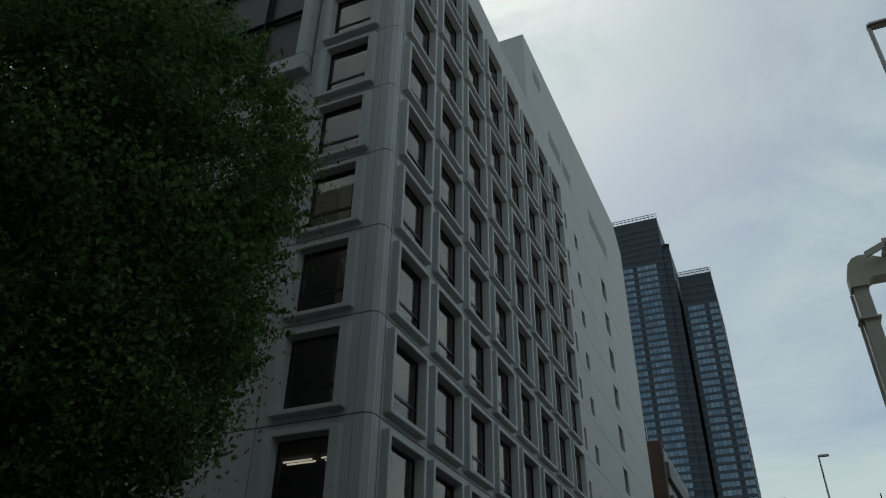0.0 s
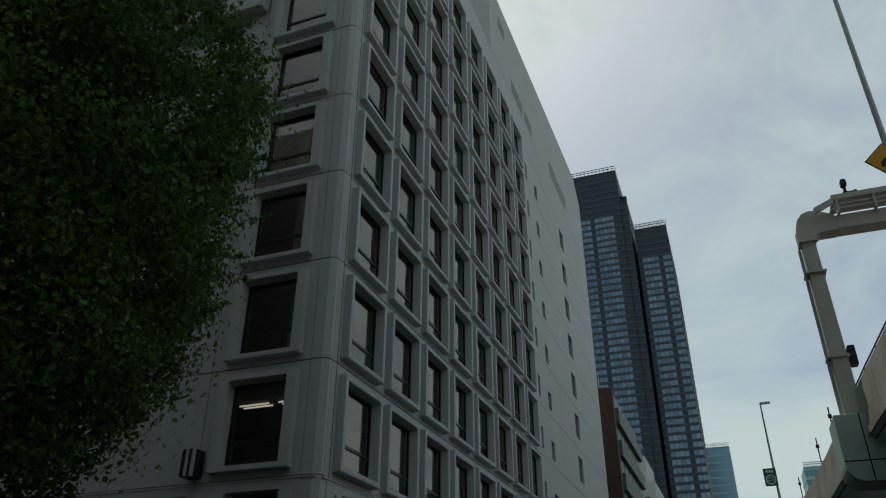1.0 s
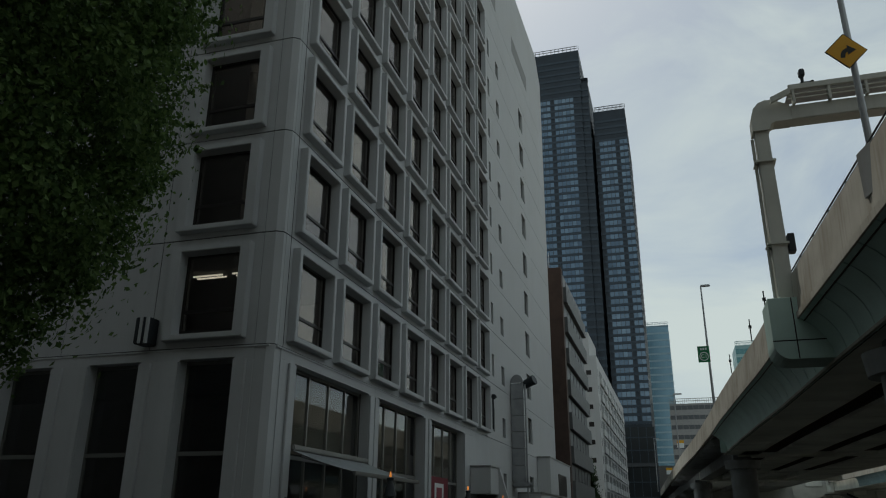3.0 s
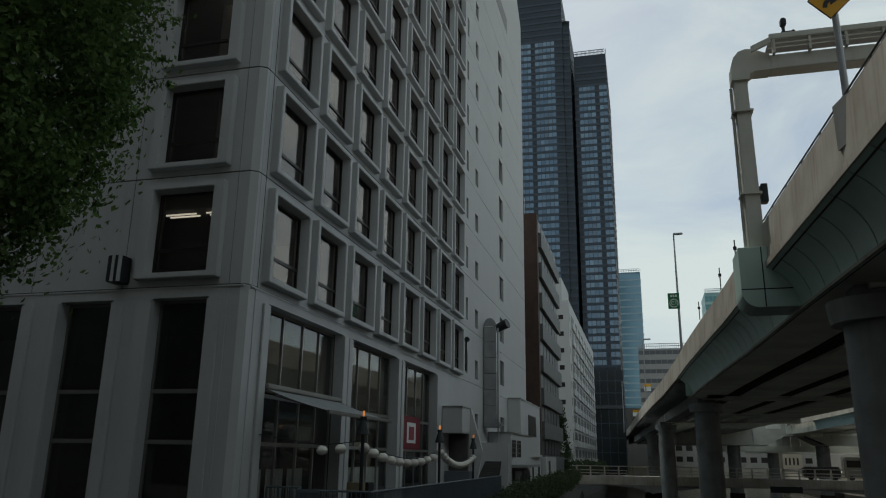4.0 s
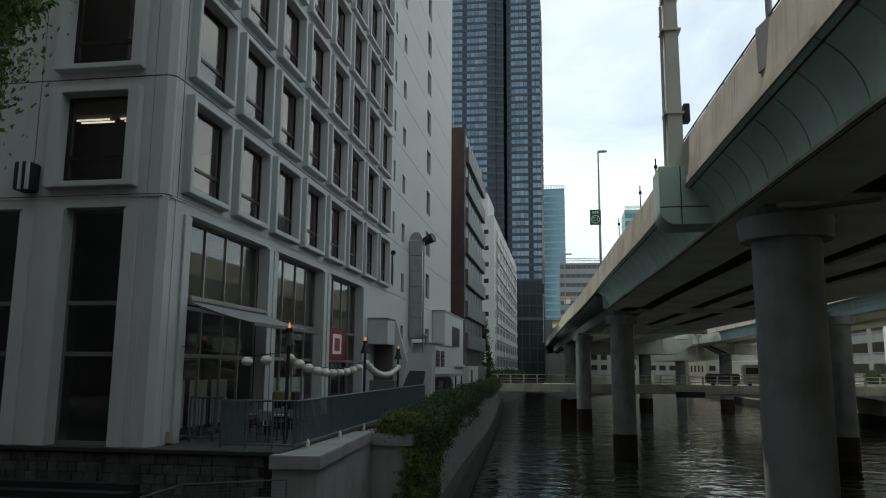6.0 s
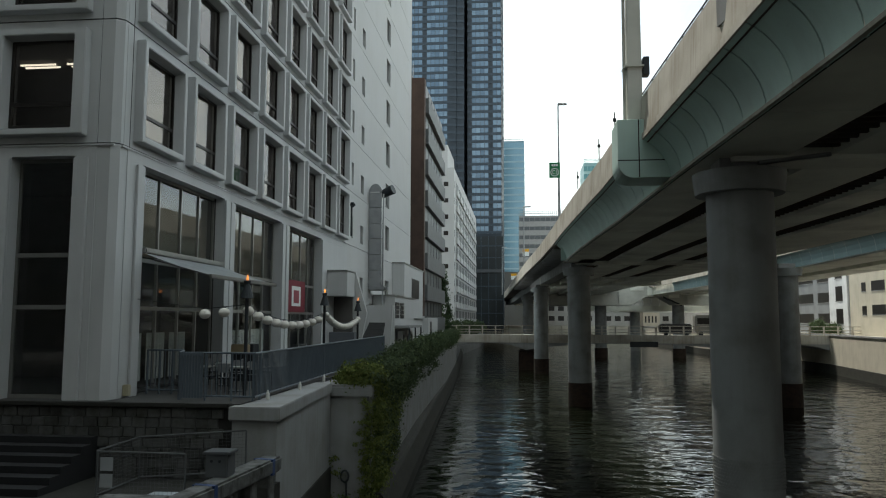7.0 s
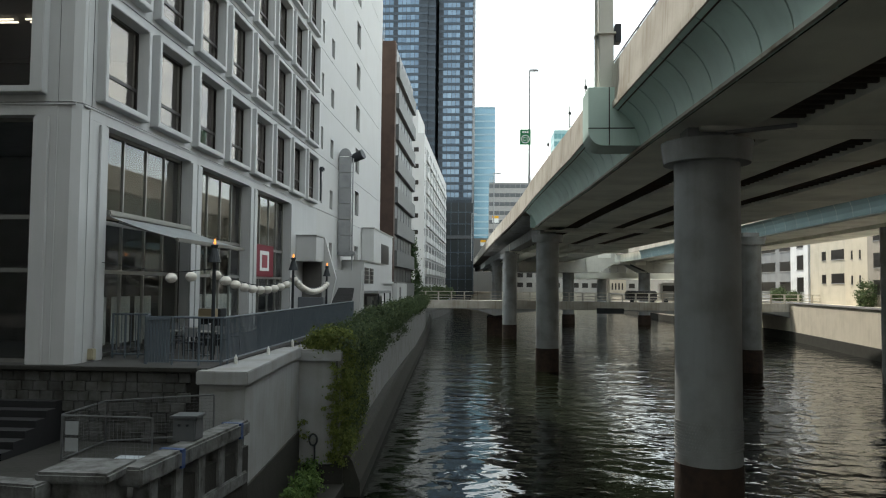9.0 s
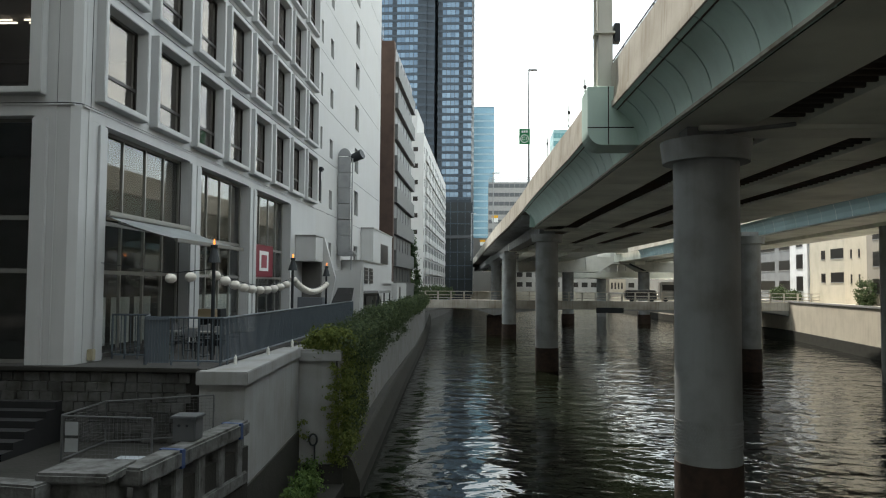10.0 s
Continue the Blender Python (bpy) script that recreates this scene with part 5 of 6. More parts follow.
def mesh_fence(points, label):
    f = thing("wire_fence", (points[0][0], points[0][1], LAND), label, "fence", "wire fences on the landing")
    for p, q in zip(points, points[1:]):
        p, q = Vector(p), Vector(q)
        bm = bmesh.new()
        drop = Vector((0, 0, 1.0))
        for a, b in ((p, q), (p - drop, q - drop), (p, p - drop * 1.05), (q, q - drop * 1.05)):
            tube(bm, a, b, 0.022, 0.022, 8)
        part("frame", bm, FENCE, f)
        bm = bmesh.new()
        n = int((q - p).length / 0.1)
        for i in range(1, n):
            a = p.lerp(q, i / n)
            tube(bm, a, a - drop, 0.0025, 0.0025, 4, False)
        for i in range(1, 12):
            tube(bm, p - drop * i / 12, q - drop * i / 12, 0.0025, 0.0025, 4, False)
        tagged(part("wire_mesh", bm, FENCE, f), kind="stuff")
    return f


mesh_fence([(-9.64, 16.6, -0.82), (-9.6, 18.5, -0.8), (-6.85, 18.55, -0.6)], "grey wire mesh fence along the landing")
mf = mesh_fence([(-9.6, 16.55, -0.83), (-7.47, 16.46, -0.83)], "grey wire mesh fence panel with paper notices")
for z in (-1.25, -1.62):
    part("notice", boxes((-9.5, -9.2, 16.5, 16.51, z, z + 0.3)), PAPER, mf, "white paper notice")
board = thing("board", (-7.6, 16.6, LAND), "pale blue board lying on the landing", "board")
part("sheet", boxes((-8.45, -7.1, 15.9, 17.0, LAND, LAND + 0.08), bevel=0.02), surface("pale_board", (0.38, 0.42, 0.46), 0.5), board)
bag = thing("plastic_bag", (-6.9, 12.9, -1.3), "white plastic bag on the low wall", "bag")
bm = bmesh.new()
bmesh.ops.create_icosphere(bm, subdivisions=3, radius=0.16, matrix=Matrix.Translation((-7.0, 12.2, -1.75)))
for v in bm.verts:
    v.co += Vector((0, 0, 1)) * 0.05 * noise.noise(v.co * 9)
part("sack", bm, WHITE, bag, smooth=True)
setting("ground_bag_ledge", boxes((-7.4, -6.6, 11.9, 12.5, -4, -1.9)), OLD_CONCRETE, "low concrete ledge by the balustrade", "ledge")

# ---- terrace railing ----
def railing(points, label, gap, height=1.27):
    f = thing("terrace_railing", (*points[0], 0), label, "railing", "railings round the terrace")
    bar_mesh = None
    for p, q in zip(points, points[1:]):
        p, q = Vector((*p, 0)), Vector((*q, 0))
        for z in (0.12, height):
            part("rail", tube(bmesh.new(), p + Vector((0, 0, z)), q + Vector((0, 0, z)), 0.028, 0.028, 8), RAILPAINT, f)
        n = max(2, int((q - p).length / gap))
        for i in range(n + 1):
            a = p.lerp(q, i / n)
            if bar_mesh is None:
                bar_mesh = part("bar", tube(bmesh.new(), a + Vector((0, 0, 0.12)), a + Vector((0, 0, height)), 0.013, 0.013, 6), RAILPAINT, f).data
                first = a
            else:
                piece("bar", bar_mesh, Matrix.Translation(a - first), f)
        for s in (0.02, 0.35, 0.7, 0.98):
            a = p.lerp(q, s)
            part("post", tube(bmesh.new(), a, a + Vector((0, 0, height)), 0.03, 0.03, 8), RAILPAINT, f)
    return f


RAILPAINT = surface("blue_grey_rail_paint", (0.11, 0.135, 0.16), 0.45, 0.2, vary=0.1, bump=0.02)
railing([(-10.9, 21.2), (-9.78, 21.2), (-9.2, 19.7), (-7.05, 19.6)], "blue-grey painted bar railing at the terrace front", 0.13)
railing([(-7.05, 19.6), (-7.6, 42)], "blue-grey painted bar railing along the river edge", 0.11)
gate = thing("terrace_gate", (-9.0, 19.7, 0), "blue-grey slatted gate panel in the terrace railing", "gate")
for i in range(8):
    part("slat", beam(bmesh.new(), (-9.14 + i * 0.08, 19.66), (-9.075 + i * 0.08, 19.66), 0.03, 0.06, 1.3), RAILPAINT, gate)
part("rail", beam(bmesh.new(), (-9.16, 19.63), (-8.5, 19.63), 0.03, 1.2, 1.28), RAILPAINT, gate)
scr = thing("terrace_screen", (-8, 33, 0), "dark blue-grey planter screen behind the railing", "screen")
part("panel", beam(bmesh.new(), (-7.75, 25), (-8.0, 42), 0.12, 0, 1.1), surface("blue_grey_board", (0.07, 0.085, 0.1), 0.6), scr)
for x, y in ((-6.95, 20.4), (-6.9, 23.3), (-6.95, 26.4), (-6.98, 30.3), (-7.0, 33.4), (-7.1, 36.6)):
    b = thing("plastic_bottle", (x, y, -0.06), "clear plastic water bottle standing at the railing foot", "bottle", "bottles along the quay")
    part("body", tube(tube(bmesh.new(), (x, y, -0.06), (x, y, 0.14), 0.05, 0.05, 12), (x, y, 0.14), (x, y, 0.2), 0.05, 0.018, 12), WHITE_PANEL, b, smooth=True)
    part("cap", tube(bmesh.new(), (x, y, 0.2), (x, y, 0.23), 0.018, 0.018, 8), WHITE, b)

# ---- torches and lanterns ----
FLAME = lit("torch_flame", (1.0, 0.3, 0.06), 0.9)


def torch(x, y, tip):
    t = thing("garden_torch", (x, y, 0), "black pole torch with a conical hood and a small flame", "torch", "torches on the terrace")
    part("pole", tube(bmesh.new(), (x, y, 0), (x, y, tip - 0.5), 0.055, 0.05, 10), DARK_STEEL, t)
    part("hood", tube(bmesh.new(), (x, y, tip - 0.55), (x, y, tip - 0.14), 0.19, 0.07, 14), DARK_STEEL, t)
    part("cup", tube(bmesh.new(), (x, y, tip - 0.14), (x, y, tip - 0.05), 0.09, 0.1, 12), DARK_STEEL, t)
    bm = bmesh.new()
    bmesh.ops.create_icosphere(bm, subdivisions=2, radius=0.035, matrix=Matrix.Translation((x, y, tip + 0.0)))
    for v in bm.verts:
        if v.co.z > tip:
            v.co.z += 2.6 * (v.co.z - tip)
            v.co.x += 0.05 * noise.noise(v.co * 8)
    part("flame", bm, FLAME, t, "small orange flame", smooth=True)


torch(-7.75, 20.75, 3.33), torch(-7.9, 29.9, 3.3), torch(-8.0, 36.7, 3.15)
LANTERN = surface("paper_lantern", (0.72, 0.69, 0.64), 0.8, vary=0.05, bump=0.02)
lm = None
spots = [(-9.05, 20.9, 2.33), (-8.45, 20.85, 2.37)]
lead = thing("lantern_wire", (-10.9, 21, 2.6), "black wire from the corner pier to the torch", "wire")
part("cable", tube(tube(bmesh.new(), (-10.9, 20.5, 2.75), (-9.05, 20.9, 2.48), 0.012, 0.012, 5), (-9.05, 20.9, 2.48), (-7.78, 20.8, 2.6), 0.012, 0.012, 5), DARK_STEEL, lead)
for a, b, n, sag in (((-7.8, 21.0, 2.42), (-7.9, 29.8, 2.3), 10, 0.38), ((-7.9, 30.1, 2.36), (-8.0, 36.6, 2.2), 14, 0.42)):
    wire = thing("lantern_wire", a, "black wire strung with lanterns between the torches", "wire")
    bm = bmesh.new()
    prev = None
    for i in range(n + 1):
        s = (i + 0.0) / n
        p = Vector(a).lerp(Vector(b), s) - Vector((0, 0, 4 * sag * s * (1 - s)))
        if prev:
            tube(bm, prev + Vector((0, 0, 0.16)), p + Vector((0, 0, 0.16)), 0.012, 0.012, 5)
        prev = p
        if i < n or sag > 0.4:
            spots.append(tuple(p))
    part("cable", bm, DARK_STEEL, wire)
for i, (x, y, z) in enumerate(spots):
    r = 0.15 if i < 12 else 0.16
    ln = thing("paper_lantern", (x, y, z - 0.15), "round white paper lantern hanging on a wire", "lantern", "lanterns over the terrace")
    if lm is None:
        bm = bmesh.new()
        bmesh.ops.create_uvsphere(bm, u_segments=20, v_segments=14, radius=0.15, matrix=Matrix.Translation((x, y, z)) @ Matrix.Diagonal((1.08, 1.08, 0.95, 1)))
        for v in bm.verts:
            k = 1 + 0.02 * math.cos((v.co.z - z) * 160)
            v.co.x, v.co.y = x + (v.co.x - x) * k, y + (v.co.y - y) * k
        lm = part("shade", bm, LANTERN, ln, smooth=True).data
        cm = part("cap", tube(bmesh.new(), (x, y, z + 0.13), (x, y, z + 0.17), 0.05, 0.05, 10), DARK_STEEL, ln).data
    else:
        piece("shade", lm, Matrix.Identity(4), ln), piece("cap", cm, Matrix.Identity(4), ln)

# ---- awning, poster, furniture ----
aw = thing("awning", (-10.2, 23.6, 3.6), "pale grey canvas folding-arm awning over the terrace", "awning")
bm = bmesh.new()
nx, ny = 6, 14
grid = [[bm.verts.new((-10.95 + 2.1 * i / nx, 20.75 + 5.75 * j / ny, 4.12 - 0.66 * i / nx - 0.05 * math.sin(math.pi * i / nx))) for j in range(ny + 1)] for i in range(nx + 1)]
for i in range(nx):
    for j in range(ny):
        bm.faces.new((grid[i][j], grid[i + 1][j], grid[i + 1][j + 1], grid[i][j + 1]))
bmesh.ops.solidify(bm, geom=list(bm.faces), thickness=0.02)
part("canvas", bm, surface("awning_canvas", (0.42, 0.45, 0.46), 0.8, vary=0.1), aw)
part("cassette", boxes((-10.98, -10.8, 20.7, 26.55, 4.1, 4.26), bevel=0.03), ALUMINIUM, aw)
part("front_bar", boxes((-8.9, -8.8, 20.72, 26.53, 3.36, 3.48), bevel=0.02), ALUMINIUM, aw)
for y in (21.4, 25.9):
    part("folding_arm", tube(bmesh.new(), (-10.9, y, 3.95), (-8.9, y + 0.3, 3.42), 0.03, 0.03, 8), ALUMINIUM, aw)
poster = thing("poster", (-11.33, 36, 2.6), "red banner with a white framed square on the glazing", "poster")
part("banner", boxes((-11.35, -11.3, 35.5, 38.7, 2.55, 4.15)), surface("red_banner", (0.17, 0.012, 0.025), 0.6, vary=0.08), poster)
part("white_frame", boxes((-11.3, -11.29, 36.4, 37.9, 2.85, 3.85)), WHITE, poster)
part("inner_square", boxes((-11.29, -11.283, 36.7, 37.6, 3.0, 3.65)), surface("red_square", (0.3, 0.06, 0.08), 0.6), poster)
CURTAIN = surface("white_half_curtain", (0.5, 0.52, 0.52), 0.9, vary=0.08)
for y0, y1 in ((20.9, 22.0), (22.3, 23.5), (23.8, 25.0), (28.0, 29.6), (30.0, 33.0)):
    cu = thing("half_curtain", (-11.5, (y0 + y1) / 2, 0.35), "white half curtain behind the restaurant glazing", "curtain", "curtains in the restaurant windows")
    bm = bmesh.new()
    n = 40
    a = [[bm.verts.new((-11.52 + 0.03 * math.sin(i * 1.1), y0 + (y1 - y0) * i / n, z)) for i in range(n + 1)] for z in (0.3, 1.75)]
    for i in range(n):
        bm.faces.new((a[0][i], a[0][i + 1], a[1][i + 1], a[1][i]))
    part("cloth", bm, CURTAIN, cu, smooth=True)


def terrace_chair(x, y, turn):
    c = thing("terrace_chair", (0, 0, 0), "dark metal terrace chair with a slatted back", "chair", "chairs on the terrace")
    part("seat", boxes((-0.22, 0.22, -0.22, 0.22, 0.43, 0.47), bevel=0.015), DARK_STEEL, c)
    part("backrest", boxes((-0.21, 0.21, 0.19, 0.22, 0.62, 0.88), bevel=0.01), GALV, c)
    for sx in (-0.19, 0.19):
        part("leg", tube(bmesh.new(), (sx, -0.19, 0), (sx, -0.19, 0.44), 0.016, 0.016, 8), DARK_STEEL, c)
        part("leg", tube(bmesh.new(), (sx, 0.24, 0), (sx, 0.2, 0.88), 0.016, 0.016, 8), DARK_STEEL, c)
    c.matrix_basis = pose(x, y, 0, 0, 0, turn)
    return c


first_chair = terrace_chair(-10.2, 22.6, 80)
for x, y, r in ((-9.4, 22.3, -90), (-10.1, 24.2, 95), (-9.3, 24.0, -80), (-8.6, 21.6, 170), (-8.9, 23.2, 10), (-8.2, 22.9, 180), (-8.4, 24.4, 20)):
    copy_thing(first_chair, pose(x, y, 0, 0, 0, r))
for x, y in ((-9.8, 22.5), (-9.7, 24.1), (-8.6, 22.3)):
    t = thing("terrace_table", (x, y, 0), "square pale-topped terrace table on one foot", "table", "tables on the terrace")
    part("tabletop", boxes((x - 0.32, x + 0.32, y - 0.32, y + 0.32, 0.7, 0.74), bevel=0.01), ALUMINIUM, t)
    part("column", tube(bmesh.new(), (x, y, 0.03), (x, y, 0.7), 0.035, 0.035, 10), DARK_STEEL, t)
    part("foot", tube(bmesh.new(), (x, y, 0), (x, y, 0.03), 0.24, 0.22, 18), DARK_STEEL, t)
till = thing("drinks_stand", (-9.6, 26.2, 0), "dark serving stand with a pale box on top", "stand")
part("cupboard", boxes((-10.2, -9.4, 25.9, 26.5, 0, 1.3), bevel=0.02), DARK_STEEL, till)
part("box", boxes((-10.1, -9.5, 25.6, 25.9, 1.0, 1.3), bevel=0.02), surface("tan_box", (0.3, 0.24, 0.15), 0.7), till)
pot = thing("meter_box", (-11.05, 20.4, 0), "small yellow meter box at the foot of the corner pier", "box")
part("case", boxes((-10.98, -10.82, 20.0, 20.2, 0.05, 0.36), bevel=0.02), surface("cream_box", (0.42, 0.38, 0.26), 0.6), pot)

# ---- landing block and stairs behind the terrace ----
STAIR = surface("dark_stair", (0.07, 0.07, 0.07), 0.8, vary=0.2)
st = thing("outside_stair", (-10, 43, 0), "white concrete outside stair with a solid parapet", "stair")
def upright(outline, y0, y1):
    """A block with an outline of (x, z) between two depths."""
    bm = bmesh.new()
    a_, b_ = ([bm.verts.new((x, y, z)) for x, z in outline] for y in (y0, y1))
    bm.faces.new(a_), bm.faces.new(b_[::-1])
    n = len(outline)
    for i in range(n):
        bm.faces.new((a_[i], b_[i], b_[(i + 1) % n], a_[(i + 1) % n]))
    bmesh.ops.recalc_face_normals(bm, faces=bm.faces)
    return bm


part("landing_parapet", boxes((-10.98, -9.80, 42.0, 44.0, 3.51, 4.95), bevel=0.03), PLASTER, st)
part("landing_coping", boxes((-10.98, -9.77, 41.95, 44.0, 4.95, 5.02)), ALUMINIUM, st)
part("side_parapet", upright([(-10.27, 5.09), (-9.75, 4.99), (-9.05, 2.58), (-9.35, 1.02), (-10.19, 1.01)], 44.0, 44.25), PLASTER, st)
# solid dark panel in place of the shade inside the open recess
part("recess_shade_panel", boxes((-10.96, -9.85, 43.6, 43.9, 1.4, 3.51)), INSIDE, st)
part("store_wall", boxes((-10.95, -9.50, 42.6, 43.5, 0, 1.45)), surface("blue_grey_store_wall", (0.11, 0.12, 0.135), 0.7), st)
part("back_wall", boxes((-10.44, -8.65, 50.0, 50.25, 0, 3.16)), PLASTER, st)
for i in range(8):
    part("step", boxes((-9.95, -8.73, 47.0 + 0.3 * i, 47.32 + 0.3 * i, 0, 1.06 + 0.133 * i)), STAIR, st)
part("stringer", upright([(-8.13, 3.09), (-7.85, 3.09), (-7.91, 1.40), (-8.01, -0.22), (-8.36, -0.23), (-8.42, 1.12)], 46.0, 46.3), PLASTER, st)
anx = thing("plant_annex", (-10.4, 60, 0), "low white plant room beside the service wing", "annex")
part("lower_block", boxes((-10.98, -9.3, 55.5, 66, 0, 4.0), bevel=0.04), PLASTER, anx)
part("upper_block", boxes((-10.98, -9.9, 64, 76.5, 0, 7.1), bevel=0.04), PLASTER, anx)
part("window", boxes((-9.9, -9.87, 68.5, 73.5, 4.2, 6.0)), SASH, anx)
part("ledge", boxes((-9.9, -9.7, 64, 76.5, 2.3, 2.55), bevel=0.03), PLASTER, anx)
part("far_block", boxes((-10.98, -9.4, 77, 86, 0, 2.4), bevel=0.04), PLASTER, anx)
for y0, y1, z0, z1 in ((55.8, 57.6, 2.3, 3.5), (58.2, 60.0, 2.3, 3.5)):
    part("vent_opening", boxes((-9.32, -9.27, y0, y1, z0, z1)), SASH, anx, "dark louvred opening")
    for i in range(3):
        part("slat", boxes((-9.28, -9.22, y0 + 0.1, y1 - 0.1, z0 + 0.25 + 0.35 * i, z0 + 0.32 + 0.35 * i)), ALUMINIUM, anx)
part("roof_edge", boxes((-10.98, -9.24, 55.44, 66.06, 3.94, 4.06)), ALUMINIUM, anx)
part("roof_edge", boxes((-10.98, -9.84, 63.94, 76.56, 7.06, 7.16)), ALUMINIUM, anx)
part("shelf", boxes((-9.3, -8.2, 55.6, 63, 1.55, 1.75), bevel=0.03), CONCRETE, anx, "grey concrete canopy over the service yard")
# dark sheet on the wall for the shade under the canopy
part("yard_shade_sheet", boxes((-9.32, -9.28, 55.7, 63, 0.1, 1.5)), SASH, anx)
for y in (56, 59.2, 62.6):
    part("post", boxes((-8.3, -8.2, y, y + 0.12, 0, 1.55)), DARK_STEEL, anx)
part("door", boxes((-9.4, -9.37, 79, 80.2, 0, 2.0)), SASH, anx)
for i in range(3):
    ac = thing("air_conditioner", (-9.0, 57 + i * 2.2, 0), "grey outdoor air conditioner by the plant room", "air conditioner", "air conditioners by the plant room")
    part("case", boxes((-9.25, -8.85, 56.6 + i * 2.2, 57.6 + i * 2.2, 0, 1.3), bevel=0.03), ALUMINIUM, ac)
    part("fan_grille", tube(bmesh.new(), (-8.85, 57.1 + i * 2.2, 0.7), (-8.83, 57.1 + i * 2.2, 0.7), 0.35, 0.35, 18), DARK_STEEL, ac)
duct = thing("exhaust_duct", (-10.5, 54, 4.6), "tall galvanised exhaust duct with an arched head", "duct")
for i in range(6):
    z = 4.65 + i * 1.15
    part("duct_section", boxes((-10.97, -10.02, 53.7, 54.6, z, z + 1.12), bevel=0.02), GALV, duct)
bm = bmesh.new()
for i in range(12):
    t0, t1 = math.pi * i / 12, math.pi * (i + 1) / 12
    q = [bm.verts.new((-10.495 + 0.475 * math.cos(t), y, 11.55 + 0.6 * math.sin(t))) for t, y in ((t0, 53.7), (t1, 53.7), (t1, 54.6), (t0, 54.6))]
    bm.faces.new(q)
    bm.faces.new([bm.verts.new((-10.495, 53.7, 11.55)), *(bm.verts.new(q[j].co) for j in (0, 1))])
bmesh.ops.recalc_face_normals(bm, faces=bm.faces)
part("arched_head", bm, GALV, duct)
bm = tube(bmesh.new(), (-10.1, 54.1, 11.4), (-9.2, 53.8, 11.75), 0.3, 0.36, 16)
part("outlet", bm, DARK_STEEL, duct)
part("foot_elbow", boxes((-10.97, -9.7, 53.6, 55.2, 4.3, 4.65), bevel=0.1), GALV, duct)
part("pipe", tube(bmesh.new(), (-9.9, 53.7, 2.5), (-9.9, 53.7, 11.4), 0.06, 0.06, 8), GALV, duct)
vent = thing("vent_pipe", (-10.9, 47.6, 8), "dark hooded vent pipe on the white wall", "pipe")
part("pipe", tube(bmesh.new(), (-10.88, 47.6, 7.6), (-10.88, 47.6, 9.6), 0.06, 0.06, 8), DARK_STEEL, vent)
part("hood", boxes((-11, -10.65, 47.4, 47.8, 9.5, 9.8), bevel=0.08), DARK_STEEL, vent)
al = thing("wall_lamp_box", (-15.5, 19.1, 7.2), "dark metal box lamp on the street front", "wall lamp")
part("case", boxes((-15.5, -15.02, 18.75, 19.27, 7.15, 7.98), bevel=0.03), DARK_STEEL, al)
part("face", boxes((-15.3, -15.22, 18.7, 18.75, 7.15, 7.98), (-15.08, -15.0, 18.7, 18.78, 7.15, 7.98)), PRECAST, al)
TUBE = lit("office_tube_light", (1.0, 0.93, 0.8), 1.0)
for x0, x1 in ((-16.0, -14.8), (-14.4, -13.2), (-12.8, -11.8)):
    for dy in (0, 0.25):
        ol = thing("ceiling_light", ((x0 + x1) / 2, 22 + dy, 10.3), "lit fluorescent tube under the office ceiling", "ceiling light", "office ceiling lights")
        part("tube", boxes((x0, x1, 22 + dy, 22.05 + dy, 10.3, 10.35)), TUBE, ol)

# ---- plants ----
TREE_LEAF = leaf_surface("tree_leaves", (0.05, 0.095, 0.03), (0.15, 0.235, 0.07))
HEDGE_LEAF = leaf_surface("hedge_leaves", (0.04, 0.062, 0.032), (0.1, 0.135, 0.062))
CONIFER_LEAF = leaf_surface("conifer_needles", (0.018, 0.035, 0.016), (0.045, 0.075, 0.03))
IVY_LEAF = leaf_surface("yellow_shrub_leaves", (0.07, 0.10, 0.025), (0.19, 0.22, 0.06))
BARK = surface("tree_bark", (0.09, 0.075, 0.06), 0.95, vary=0.3, scale=4, bump=0.8, fine=15)
rng = np.random.default_rng(7)


def leaves(centres, normals_out, size, jitter):
    """Folded leaves, one at each centre: a mesh of two triangles each."""
    n = len(centres)
    d = rng.normal(size=(n, 3)) * jitter + normals_out
    d /= np.linalg.norm(d, axis=1, keepdims=True)
    side = np.cross(d, rng.normal(size=(n, 3)))
    side /= np.linalg.norm(side, axis=1, keepdims=True)
    tip = np.cross(side, d)
    s = size * rng.uniform(0.65, 1.35, (n, 1))
    p0, p2 = centres - tip * s * 0.6, centres + tip * s * 0.6
    p1, p3 = centres + side * s * 0.38 + d * s * 0.1, centres - side * s * 0.38 + d * s * 0.1
    verts = np.stack([p0, p1, p2, p3], 1).reshape(-1, 3)
    faces = np.arange(4 * n).reshape(-1, 4)
    tris = np.concatenate([faces[:, [0, 1, 2]], faces[:, [0, 2, 3]]])
    return verts, tris


def leaf_mesh(name, centres, outward, size, material, parent, jitter=0.9, label=""):
    v, t = leaves(np.asarray(centres), np.asarray(outward), size, jitter)
    root = np.array(ORIGIN.get(parent, Vector()))
    me = bpy.data.meshes.new(name)
    me.from_pydata((v - root).tolist(), [], t.tolist())
    me.materials.append(material)
    ob = new(name, me)
    ob.parent = parent
    return tagged(ob, label)


def clumped(n_clumps, per, place, spread):
    """Leaf centres in clumps: place() gives clump centres and their outward ways."""
    c, o = place(n_clumps)
    r = spread * rng.uniform(0.5, 1.3, (n_clumps, 1, 1))
    off = rng.normal(size=(n_clumps, per, 3)) * r * np.array([1, 1, 0.75])
    way = o[:, None, :] + off / spread * 0.5
    return (c[:, None, :] + off).reshape(-1, 3), way.reshape(-1, 3)


